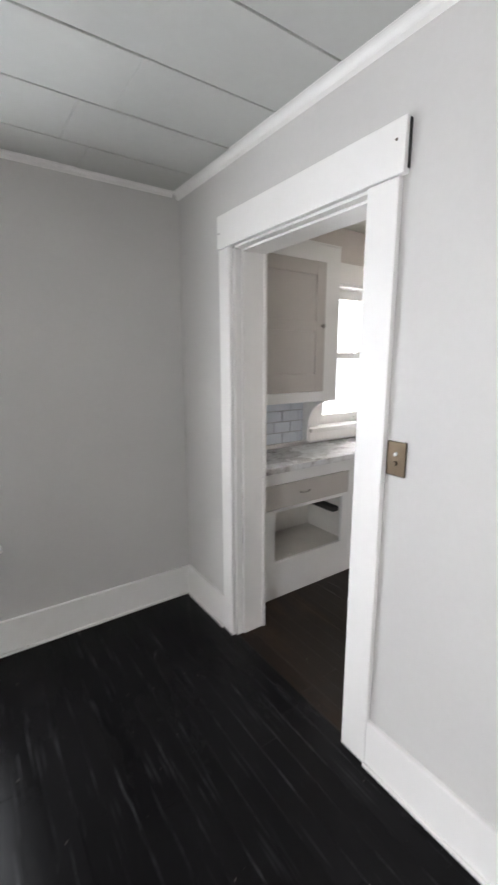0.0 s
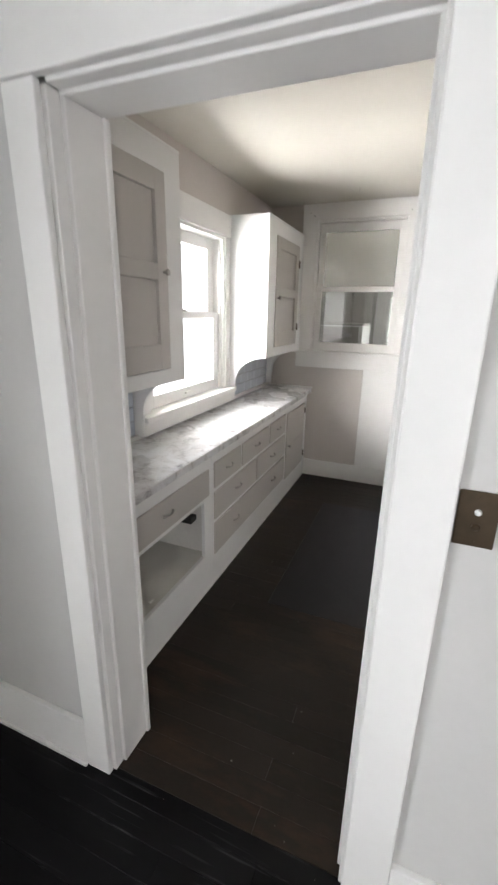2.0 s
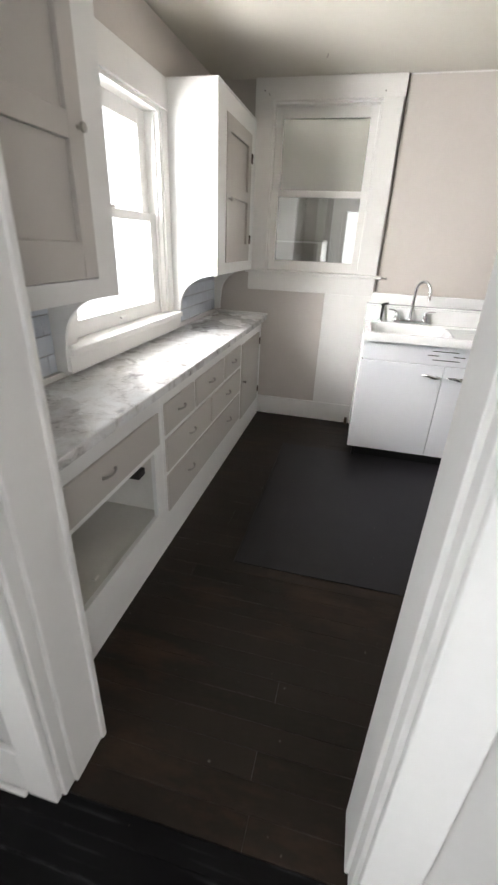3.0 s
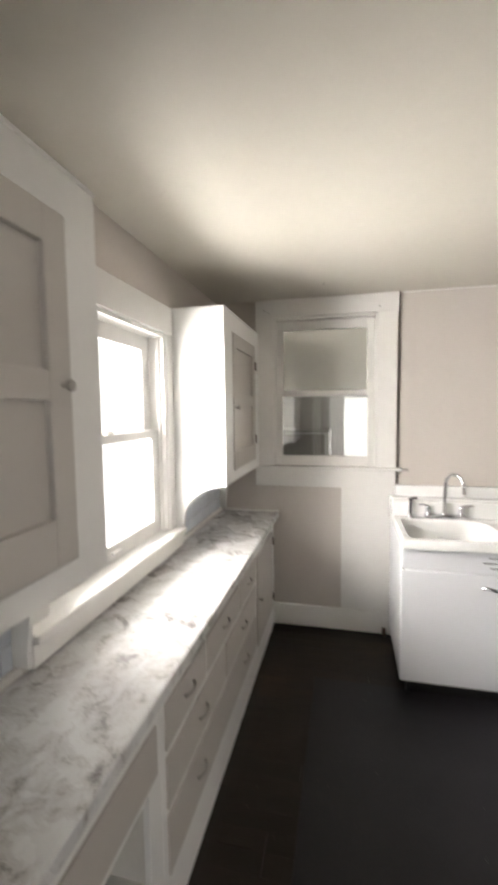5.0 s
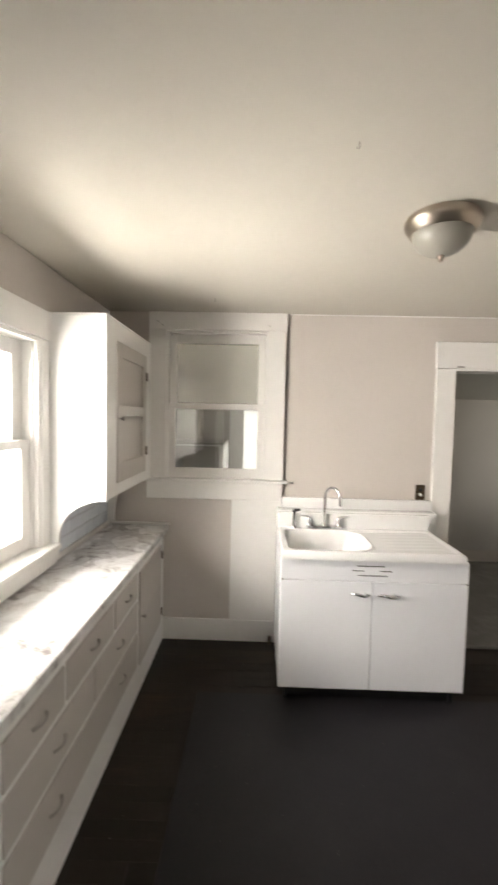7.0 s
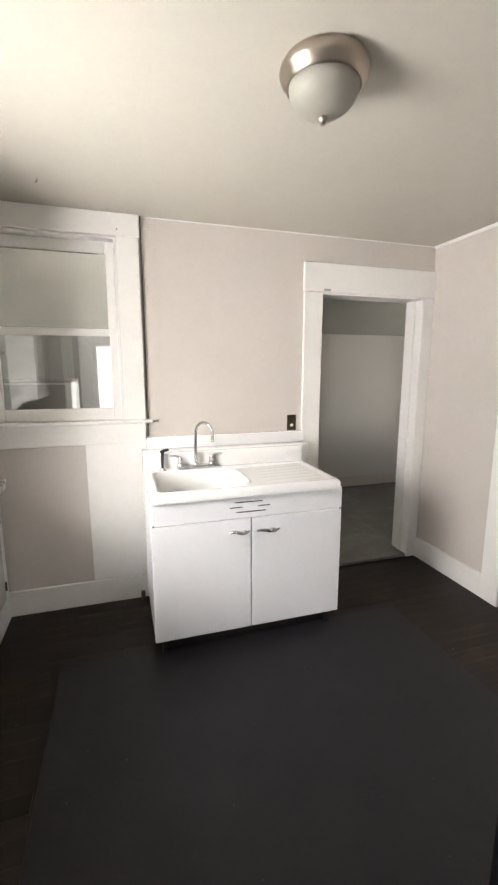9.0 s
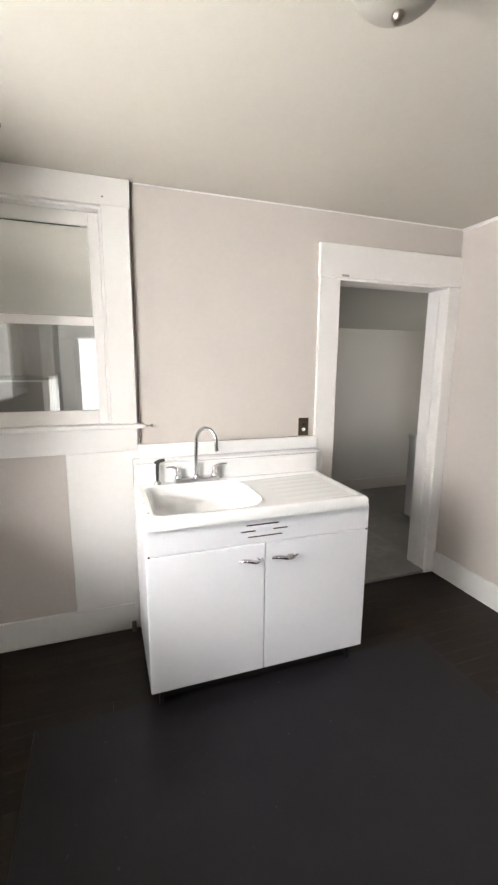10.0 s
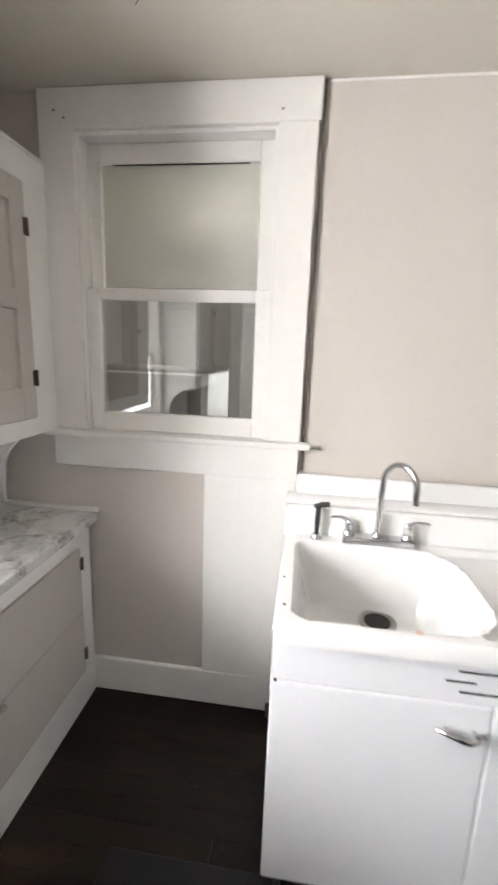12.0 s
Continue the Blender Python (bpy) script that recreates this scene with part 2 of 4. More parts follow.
# ---- mesh helpers ----
def bm_box(bm, x0, x1, y0, y1, z0, z1, bevel=0.0, seg=2):
    m = Matrix.LocRotScale(((x0 + x1) / 2, (y0 + y1) / 2, (z0 + z1) / 2), None, (abs(x1 - x0), abs(y1 - y0), abs(z1 - z0)))
    r = bmesh.ops.create_cube(bm, size=1, matrix=m)
    if bevel:
        edges = list({e for v in r["verts"] for e in v.link_edges})
        bmesh.ops.bevel(bm, geom=edges, offset=bevel, segments=seg, affect='EDGES', profile=0.5)
    return bm


def box(x0, x1, y0, y1, z0, z1, bevel=0.0, seg=2):
    return bm_box(bmesh.new(), x0, x1, y0, y1, z0, z1, bevel, seg)


def boxes(rows, bevel=0.0):
    bm = bmesh.new()
    for r in rows:
        bm_box(bm, *r, bevel)
    return bm


def spin(profile, axis, centre, n=28):
    """A turned body: profile of (radius, height) along axis 'x', 'y' or 'z'."""
    bm = bmesh.new()
    rings = []
    for r, h in profile:
        ring = []
        for i in range(n):
            a = 2 * math.pi * i / n
            u, v = r * math.cos(a), r * math.sin(a)
            p = {'z': (u, v, h), 'x': (h, u, v), 'y': (u, h, v)}[axis]
            ring.append(bm.verts.new(Vector(p) + Vector(centre)))
        rings.append(ring)
    for a, b in zip(rings, rings[1:]):
        for i in range(n):
            bm.faces.new((a[i], a[(i + 1) % n], b[(i + 1) % n], b[i]))
    bm.faces.new(rings[0])
    bm.faces.new(rings[-1])
    bmesh.ops.recalc_face_normals(bm, faces=bm.faces)
    return bm


def tube(points, radius, n=12, taper=None):
    """A round bar that follows points."""
    bm = bmesh.new()
    pts = [Vector(p) for p in points]
    rings = []
    for i, p in enumerate(pts):
        d = (pts[min(i + 1, len(pts) - 1)] - pts[max(i - 1, 0)]).normalized()
        u = d.orthogonal().normalized() if i == 0 else (u - d * u.dot(d)).normalized()
        w = d.cross(u)
        r = radius * (taper[i] if taper else 1)
        rings.append([bm.verts.new(p + r * (math.cos(2 * math.pi * k / n) * u + math.sin(2 * math.pi * k / n) * w)) for k in range(n)])
    for a, b in zip(rings, rings[1:]):
        for k in range(n):
            bm.faces.new((a[k], a[(k + 1) % n], b[(k + 1) % n], b[k]))
    bm.faces.new(rings[0])
    bm.faces.new(rings[-1])
    bmesh.ops.recalc_face_normals(bm, faces=bm.faces)
    return bm


def extrude_outline(pts, axis, a, b):
    """A flat outline of (u, v) drawn out along axis from a to b."""
    bm = bmesh.new()
    def at(u, v, w):
        return {'x': (w, u, v), 'y': (u, w, v), 'z': (u, v, w)}[axis]
    f = [bm.verts.new(at(u, v, a)) for u, v in pts]
    g = [bm.verts.new(at(u, v, b)) for u, v in pts]
    bm.faces.new(f)
    bm.faces.new(g)
    n = len(pts)
    for i in range(n):
        bm.faces.new((f[i], f[(i + 1) % n], g[(i + 1) % n], g[i]))
    bmesh.ops.recalc_face_normals(bm, faces=bm.faces)
    return bm


ORIGIN = {}


def thing(name, at, label, category, group="", kind=""):
    o = new(name)
    o.location = at
    o.empty_display_size = 0.05
    ORIGIN[o.name] = Vector(at)
    return tagged(o, label, category, group, kind)


def mesh_of(name, bm, material, shift=None, smooth=False):
    if shift is not None:
        bmesh.ops.translate(bm, verts=bm.verts, vec=-shift)
    me = bpy.data.meshes.new(name)
    bm.to_mesh(me)
    bm.free()
    me.materials.append(material)
    if smooth:
        me.polygons.foreach_set("use_smooth", [True] * len(me.polygons))
        me.set_sharp_from_angle(angle=radians(40))
    return me


def part(name, bm, material, parent, label="", smooth=False):
    o = new(name, mesh_of(name, bm, material, ORIGIN[parent.name], smooth))
    ORIGIN[o.name] = ORIGIN[parent.name]
    o.parent = parent
    if label:
        o["label"] = label
    return o


def structure(name, bm, material, label, category, smooth=False):
    o = new(name, mesh_of(name, bm, material, None, smooth))
    ORIGIN[o.name] = Vector((0, 0, 0))
    return tagged(o, label, category, "", "structure")


def single(name, bm, material, at, label, category, group="", kind="", smooth=False):
    o = new(name, mesh_of(name, bm, material, Vector(at), smooth))
    o.location = at
    ORIGIN[o.name] = Vector(at)
    return tagged(o, label, category, group, kind)


# ---- plan ----
XD0, XD1 = 1.290, 1.455          # dividing wall
YN, YNK = 2.530, 2.550           # north walls of the front room and of the kitchen
XE, YS = 4.435, -0.965           # kitchen's east and south walls
HC, HC1 = 2.485, 2.440           # ceilings
XW, YS1 = -2.50, -2.25           # front room's west and south walls
D1A, D1B, D1H = 1.170, 1.940, 2.030   # doorway to the kitchen
D2A, D2B, D2H = -0.862, -0.020, 2.105  # doorway to the back room
W1A, W1B, W1L, W1H = 2.42, 3.415, 1.015, 2.090   # kitchen window
W2A, W2B, W2L, W2H = 1.368, 2.112, 1.250, 2.350  # inner window
XB, HB = 6.42, 2.40              # back room

# ---- shell ----
structure("floor", boxes([(XW - 0.2, XE, YS1 - 0.2, YNK + 0.1, -0.10, -0.019)]), SUB, "dark sub floor under painted floor boards", "floor")
structure("ceiling_front", boxes([(XW - 0.15, XD0, YS1 - 0.15, YN + 0.15, HC1 + 0.012, HC1 + 0.1)]), CEIL1, "white painted fibreboard panel ceiling", "ceiling")
structure("ceiling_kitchen", boxes([(XD1, XE + 0.16, YS, YNK, HC, HC + 0.1)]), CEIL, "cream painted plaster ceiling of the kitchen", "ceiling")
structure("wall_divider", boxes([
    (XD0, XD1, D1B + 0.036, YNK + 0.15, 0, 2.6), (XD0, XD1, YS1 - 0.15, D1A - 0.036, 0, 2.6),
    (XD0, XD1, D1A - 0.036, D1B + 0.036, D1H + 0.030, 2.6)]), WALL1, "grey painted plaster wall with the kitchen doorway", "wall")
structure("wall_front_north", boxes([
    (XW - 0.15, -0.90, YN, YN + 0.15, 0, 2.6), (0.10, XD0, YN, YN + 0.15, 0, 2.6), (-0.90, 0.10, YN, YN + 0.15, 0, 0.62), (-0.90, 0.10, YN, YN + 0.15, 1.95, 2.6)]), WALL1, "grey painted plaster wall with a window", "wall")
structure("wall_front_west", boxes([
    (XW - 0.15, XW, YS1, -1.7, 0, 2.6), (XW - 0.15, XW, -0.5, YN, 0, 2.6), (XW - 0.15, XW, -1.7, -0.5, 0, 0.55), (XW - 0.15, XW, -1.7, -0.5, 1.95, 2.6)]), WALL1, "grey painted wall with a window", "wall")
structure("wall_front_south", boxes([
    (XW - 0.15, XD0, YS1 - 0.15, YS1, 0, 2.6)]), WALL1, "plain grey painted plaster wall", "wall")
structure("wall_kitchen_north", boxes([
    (XD1, W1A, YNK, YNK + 0.15, 0, 2.6), (W1B, XE + 0.16, YNK, YNK + 0.15, 0, 2.6),
    (W1A, W1B, YNK, YNK + 0.15, 0, W1L - 0.03), (W1A, W1B, YNK, YNK + 0.15, W1H, 2.6)]), WALL, "greige painted kitchen wall with a bright window", "wall")
structure("wall_kitchen_east", boxes([
    (XE, XE + 0.16, W2B, YNK, 0, HC), (XE, XE + 0.16, D2B + 0.018, W2A, 0, HC), (XE, XE + 0.16, W2A, W2B, 0, W2L - 0.02),
    (XE, XE + 0.16, W2A, W2B, W2H, HC), (XE, XE + 0.16, D2A - 0.018, D2B + 0.018, D2H + 0.018, HC), (XE, XE + 0.16, YS, D2A - 0.018, 0, HC)]), WALL, "greige painted wall with window and doorway", "wall")
structure("wall_kitchen_south", boxes([(XD1, XE + 0.16, YS - 0.12, YS, 0, 2.6)]), WALL, "pale greige painted kitchen wall", "wall")

# back room and porch behind the inner window
structure("floor_back", boxes([(XE, XB + 0.1, -2.64, YNK + 0.3, -0.10, 0.022)]), CONC, "worn grey painted floor of the back room", "floor")
structure("wall_back_east", boxes([
    (XB, XB + 0.12, -2.64, 0.94, 0, 2.1), (XB, XB + 0.12, 1.65, 3.0, 0, 2.1), (XB, XB + 0.12, 0.94, 1.65, 0, 0.30), (XB, XB + 0.12, 0.94, 1.65, 1.81, 2.1)]), WALL1, "greige wall of the dim back room", "wall")
structure("wall_back_south", boxes([(XE + 0.16, XB, -2.64, -2.52, 0, HB)]), WALL1, "greige wall of the dim back room", "wall")
# the unseen opening is made only for the back room's fill lamp
structure("wall_back_west", boxes([(XE + 0.04, XE + 0.16, -2.52, -2.4, 0, HB), (XE + 0.04, XE + 0.16, -1.7, YS - 0.12, 0, HB), (XE + 0.04, XE + 0.16, -2.4, -1.7, 0, 0.9), (XE + 0.04, XE + 0.16, -2.4, -1.7, 2.0, HB)]), WALL1, "greige wall of the dim back room", "wall")
structure("wall_back_north", boxes([(XE + 0.16, XB, 2.85, 3.0, 0, HB)]), WALL1, "greige wall behind the inner window", "wall")
structure("wall_back_partition", boxes([(XE + 0.16, XB, 0.55, 0.65, 0, HB)]), WALL1, "greige partition of the back room", "wall")
structure("ceiling_back", extrude_outline([(XE + 0.16, 2.36), (XB + 0.1, 1.98), (XB + 0.1, 2.08), (XE + 0.16, 2.46)], 'y', -2.64, 3.0), CEIL1, "dim white sloping ceiling of the back room", "ceiling")

# front room ceiling boards
boards = bmesh.new()
for r in range(-12, 4):
    y1 = 1.600 + 0.333 * r
    y0 = y1 - 0.333
    off = (0.74 if r % 2 else 0.62 - 1.05 * (r % 4 == 0)) - 2.22 * 2
    for k in range(8):
        x0, x1 = off + 2.22 * k, off + 2.22 * (k + 1)
        x0, x1, yy0, yy1 = max(x0, XW), min(x1, XD0), max(y0, YS1), min(y1, YN)
        if x1 - x0 > 0.03 and yy1 - yy0 > 0.03:
            dz = random.uniform(0, 0.0025)
            bm_box(boards, x0 + 0.0006, x1 - 0.0006, yy0 + 0.0045, yy1 - 0.0045, HC1 - dz, HC1 + 0.0115, 0.0014, 1)
structure("ceiling_boards", boards, CEIL1, "white painted ceiling boards with open dark seams", "ceiling")


# ---- trim ----
def crown(name, a, b, axis, at, sign, z, size=0.045):
    """A cove moulding along a wall, under the ceiling."""
    pts = [(0, 0), (0, -size)]
    for i in range(7):
        u = i / 6 * math.pi / 2
        pts.append((0.012 + (size - 0.014) * (1 - math.cos(u)), -size + 0.01 + (size - 0.012) * math.sin(u)))
    pts.append((size, 0))
    pts = [(at + sign * u, z + v) for u, v in pts]
    if axis == 'y':
        return structure(name, extrude_outline(pts, 'y', a, b), TRIM, "white cove moulding under the ceiling", "moulding")
    return structure(name, extrude_outline(pts, 'x', a, b), TRIM, "white cove moulding under the ceiling", "moulding")


crown("trim_crown_east", YS1, YN, 'y', XD0, -1, HC1, 0.038)
crown("trim_crown_north", XW, XD0 - 0.038, 'x', YN, -1, HC1, 0.028)
structure("trim_ceiling_bead", box(XE - 0.006, XE, YS + 0.02, 1.205, HC - 0.008, HC, 0.002), TRIM, "thin white paint bead under the ceiling", "moulding")
crown("trim_crown_kitchen", XD1, XE, 'x', YS, 1, HC, 0.018)


def baseboard(name, x0, x1, y0, y1, h, label="white painted wooden baseboard"):
    o = structure(name, box(x0, x1, y0, y1, 0.0, h, 0.004), TRIM, label, "baseboard")
    return o


baseboard("baseboard_north", XW, XD0 - 0.02, YN - 0.02, YN, 0.19)
baseboard("baseboard_divider_north", XD0 - 0.02, XD0, 2.057, YN, 0.19)
baseboard("baseboard_divider_south", XD0 - 0.02, XD0, YS1, 1.033, 0.19)
baseboard("baseboard_west", XW, XW + 0.02, YS1, YN - 0.02, 0.19)
baseboard("baseboard_south", XW + 0.02, XD0 - 0.02, YS1, YS1 + 0.02, 0.19)
baseboard("baseboard_kitchen_south", 3.726, XE, YS, YS + 0.02, 0.17)
baseboard("baseboard_kitchen_east", XE - 0.022, XE, 1.235, 2.13, 0.166)
for nm, bx in (("trim_shoe_north", (XW, XD0 - 0.02, YN - 0.034, YN - 0.0205, 0, 0.016)), ("trim_shoe_divider", (XD0 - 0.034, XD0 - 0.0205, 2.057, YN - 0.034, 0, 0.016)),
               ("trim_shoe_divider_south", (XD0 - 0.034, XD0 - 0.0205, YS1, 1.033, 0, 0.016))):
    structure(nm, box(*bx, 0.004), TRIM, "narrow white shoe moulding", "moulding")

# doorway to the kitchen: casing, header, stepped stops and jambs
door1 = thing("door_1", (XD0, 1.55, 0), "white painted doorway casing with chipped gloss paint", "doorway", "", "structure")
CX = XD0 - 0.022
for a, b in ((1.033, 1.150), (1.962, 2.057)):
    part("casing", box(CX, XD0, a, b, 0, 2.044, 0.004), TRIM, door1)
part("header", box(CX - 0.005, XD0, 1.016, 2.063, 2.046, 2.195, 0.004), TRIM, door1)
JX0, JX1 = XD0 + 0.042, XD1 + 0.012
part("jamb", box(JX0, JX1, D1B, D1B + 0.018, 0, D1H, 0.003), TRIM, door1)
part("jamb", box(JX0, JX1, D1A - 0.018, D1A, 0, D1H, 0.003), TRIM, door1)
part("head_jamb", box(JX0, JX1, D1A - 0.018, D1B + 0.018, D1H, D1H + 0.015, 0.003), TRIM, door1)
# stepped mouldings between casing and jamb
part("moulding", box(XD0 + 0.002, JX0 - 0.001, 1.951, 1.974, 0, 2.038, 0.003), TRIM, door1)
part("moulding", box(XD0 + 0.002, JX0 - 0.001, 1.136, 1.160, 0, 2.038, 0.003), TRIM, door1)
part("moulding", box(XD0 + 0.002, JX0 - 0.001, 1.160, 1.951, 2.038, 2.058, 0.003), TRIM, door1)
for a, b in ((1.033, 1.152), (1.932, 2.057)):
    part("casing", box(XD1, XD1 + 0.02, a, b, 0, 2.044, 0.004), TRIM, door1)
part("header", box(XD1, XD1 + 0.024, 1.016, 2.063, 2.046, 2.195, 0.004), TRIM, door1)
# dark sliver paints the header's shadow along with the gap at its end
part("gap", box(XD0 - 0.012, XD0 - 0.0005, 1.0138, 1.0155, 2.06, 2.19), DARK, door1, "dark strip for the gap and shadow beside the header")
for y, z in ((2.040, 2.115), (1.046, 2.14)):
    part("nail", spin([(0.004, 0), (0.004, 0.003)], 'x', (CX - 0.007, y, z), 8), IRON, door1)

# doorway to the back room
door2 = thing("door_2", (XE, -0.4, 0), "white painted doorway casing beside the sink", "doorway", "", "structure")
part("casing", box(XE - 0.022, XE, -0.020, 0.122, 0, 2.104, 0.004), TRIM, door2)
part("casing", box(XE - 0.022, XE, -0.962, -0.868, 0, 2.104, 0.004), TRIM, door2)
part("header", box(XE - 0.027, XE, -0.962, 0.128, 2.106, 2.300, 0.004), TRIM, door2)
part("jamb", box(XE - 0.012, XE + 0.17, D2B, D2B + 0.016, 0, D2H, 0.003), TRIM, door2)
part("jamb", box(XE - 0.014, XE + 0.17, D2A - 0.018, D2A, 0, D2H, 0.003), TRIM, door2)
part("stop", box(XE + 0.05, XE + 0.10, D2A, D2A + 0.010, 0, D2H - 0.012, 0.003), TRIM, door2)
part("head_jamb", box(XE - 0.012, XE + 0.17, D2A, D2B, D2H - 0.012, D2H + 0.01, 0.003), TRIM, door2)
part("threshold", box(XE - 0.02, XE + 0.17, D2A, D2B, 0.0, 0.030, 0.006), CONC, door2, "worn grey threshold")
part("latch_plate", box(XE - 0.030, XE - 0.0225, -0.075, -0.024, 2.112, 2.126, 0.002), PEWTER, door2)

# casing of a further doorway in the south wall
single("door_casing", box(3.585, 3.725, YS, YS + 0.022, 0, 2.09, 0.004), TRIM, (3.655, YS, 0), "white painted casing board on the kitchen wall", "casing", "", "structure")


# ---- windows ----
def sash(win, axis, u0, u1, v0, v1, d0, d1, stile, top, bot, pane_mat, lab="", shadow=False):
    """A glazed sash between u0..u1 and v0..v1, d0..d1 deep."""
    def bx(a, b, c, d, e, f, bev=0.004):
        return box(a, b, e, f, c, d, bev) if axis == 'x' else box(e, f, a, b, c, d, bev)
    sh = part("sash", bx(u0, u0 + stile, v0, v1, d0, d1), TRIM, win)
    part("rail", bx(u0 + stile, u1 - stile, v1 - top, v1, d0, d1), TRIM, sh)
    part("rail", bx(u0 + stile, u1 - stile, v0, v0 + bot, d0, d1), TRIM, sh)
    part("stile", bx(u1 - stile, u1, v0, v1, d0, d1), TRIM, sh)
    m = (d0 + d1) / 2
    p = part("pane", bx(u0 + stile - 0.004, u1 - stile + 0.004, v0 + bot - 0.004, v1 - top + 0.004, m - 0.002, m + 0.002, 0), pane_mat, sh, lab)
    p.visible_shadow = shadow
    return sh


win1 = thing("window_1", (2.92, YNK, 1.0), "white double-hung wooden window over the counter", "window", "", "structure")
part("casing", box(2.302, W1A, YNK - 0.022, YNK, 0.99, 2.088, 0.004), TRIM, win1)
part("casing", box(W1B, 3.492, YNK - 0.022, YNK, 0.99, 2.088, 0.004), TRIM, win1)
part("header", box(2.302, 3.505, YNK - 0.027, YNK, 2.09, 2.238, 0.004), TRIM, win1)
part("jamb", box(W1A, W1A + 0.02, YNK - 0.012, YNK + 0.15, W1L, W1H, 0.003), TRIM, win1)
part("jamb", box(W1B - 0.02, W1B, YNK - 0.012, YNK + 0.15, W1L, W1H, 0.003), TRIM, win1)
part("head_jamb", box(W1A + 0.02, W1B - 0.02, YNK - 0.012, YNK + 0.15, W1H - 0.02, W1H, 0.003), TRIM, win1)
part("sill", box(2.302, 3.492, YNK - 0.085, YNK + 0.15, W1L - 0.032, W1L, 0.006), TRIM, win1)
part("apron", box(2.302, 3.492, YNK - 0.062, YNK, 0.905, W1L - 0.032, 0.004), TRIM, win1)
for x in (W1A + 0.02, W1B - 0.032):
    part("stop", box(x, x + 0.012, YNK + 0.012, YNK + 0.028, W1L, W1H - 0.02, 0.002), TRIM, win1)
sash(win1, 'x', W1A + 0.022, W1B - 0.022, W1L + 0.001, 1.575, YNK + 0.030, YNK + 0.068, 0.082, 0.042, 0.075, CLEAR)
sash(win1, 'x', W1A + 0.022, W1B - 0.022, 1.540, W1H - 0.021, YNK + 0.072, YNK + 0.110, 0.088, 0.075, 0.042, CLEAR)
part("sash_lift", box(2.88, 2.95, YNK + 0.012, YNK + 0.030, 1.045, 1.060, 0.004), TRIM, win1)
part("latch", box(2.89, 2.94, YNK + 0.03, YNK + 0.06, 1.5755, 1.592, 0.004), PEWTER, win1)

win2 = thing("window_2", (XE, 1.74, 1.2), "white double-hung inner window with a wide plain casing", "window", "", "structure")
part("casing", box(XE - 0.028, XE, 1.232, W2A, 1.25, 2.36, 0.004), TRIM, win2)
part("casing", box(XE - 0.028, XE, W2B, 2.246, 1.25, 2.36, 0.004), TRIM, win2)
part("header", box(XE - 0.030, XE, 1.224, 2.246, 2.352, HC - 0.002, 0.004), TRIM, win2)
part("jamb", box(XE - 0.012, XE + 0.16, W2A, W2A + 0.012, W2L, W2H, 0.002), TRIM, win2)
part("jamb", box(XE - 0.012, XE + 0.16, W2B - 0.012, W2B, W2L, W2H, 0.002), TRIM, win2)
part("head_jamb", box(XE - 0.012, XE + 0.16, W2A + 0.012, W2B - 0.012, W2H - 0.015, W2H, 0.002), TRIM, win2)
part("sill", box(XE - 0.062, XE + 0.16, 1.192, 2.275, 1.226, 1.250, 0.006), TRIM, win2)
part("apron", box(XE - 0.026, XE, 1.235, 2.256, 1.094, 1.226, 0.004), TRIM, win2)
part("panel_board", box(XE - 0.018, XE, 1.235, 1.612, 0.166, 1.094, 0.004), TRIM, win2)
sash(win2, 'y', W2A + 0.013, W2B - 0.013, 1.251, 1.815, XE + 0.008, XE + 0.042, 0.048, 0.044, 0.075, DARKGLASS, "reflecting clear pane")
sash(win2, 'y', W2A + 0.013, W2B - 0.013, 1.775, W2H - 0.016, XE + 0.046, XE + 0.080, 0.052, 0.070, 0.040, CREAMGLASS, "pane tinted cream for the ceiling it reflects")
part("sash_lift", box(XE - 0.004, XE + 0.008, 1.725, 1.755, 1.268, 1.278, 0.003), TRIM, win2)
part("gap", box(XE + 0.050, XE + 0.058, 1.47, 2.0, 2.2612, 2.2635), DARK, win2, "dark gap above the pane")
part("gap", box(XE - 0.0295, XE - 0.0275, 2.236, 2.2425, 1.258, 1.63), DARK, win2, "dark open gap beside the casing")
for y, z in ((1.355, 2.39), (2.144, 2.386), (2.18, 2.41)):
    part("nail", spin([(0.004, 0), (0.004, 0.004)], 'x', (XE - 0.032, y, z), 8), IRON, win2)
# grey-brown strip paints the shadowy gap line beside the casing
single("casing_gap_strip", box(XE - 0.014, XE, 1.213, 1.2225, 1.135, HC - 0.003, 0.003), STRIP, (XE - 0.012, 1.215, 1.135), "thin dark strip for the gap and shadow beside the casing", "conduit")
single("rod_bracket", spin([(0.010, 0), (0.010, 0.008), (0.005, 0.012), (0.005, 0.03), (0.008, 0.036)], 'y', (XE - 0.045, 1.150, 1.238), 12), PEWTER, (XE - 0.045, 1.17, 1.23), "small metal bracket at the window sill", "bracket", smooth=True)
single("curtain_hook", box(2.294, 2.322, 2.252, 2.276, 2.128, 2.144, 0.003), TRIM, (2.31, 2.26, 2.128), "small white curtain rod hook on cabinet side", "hook")


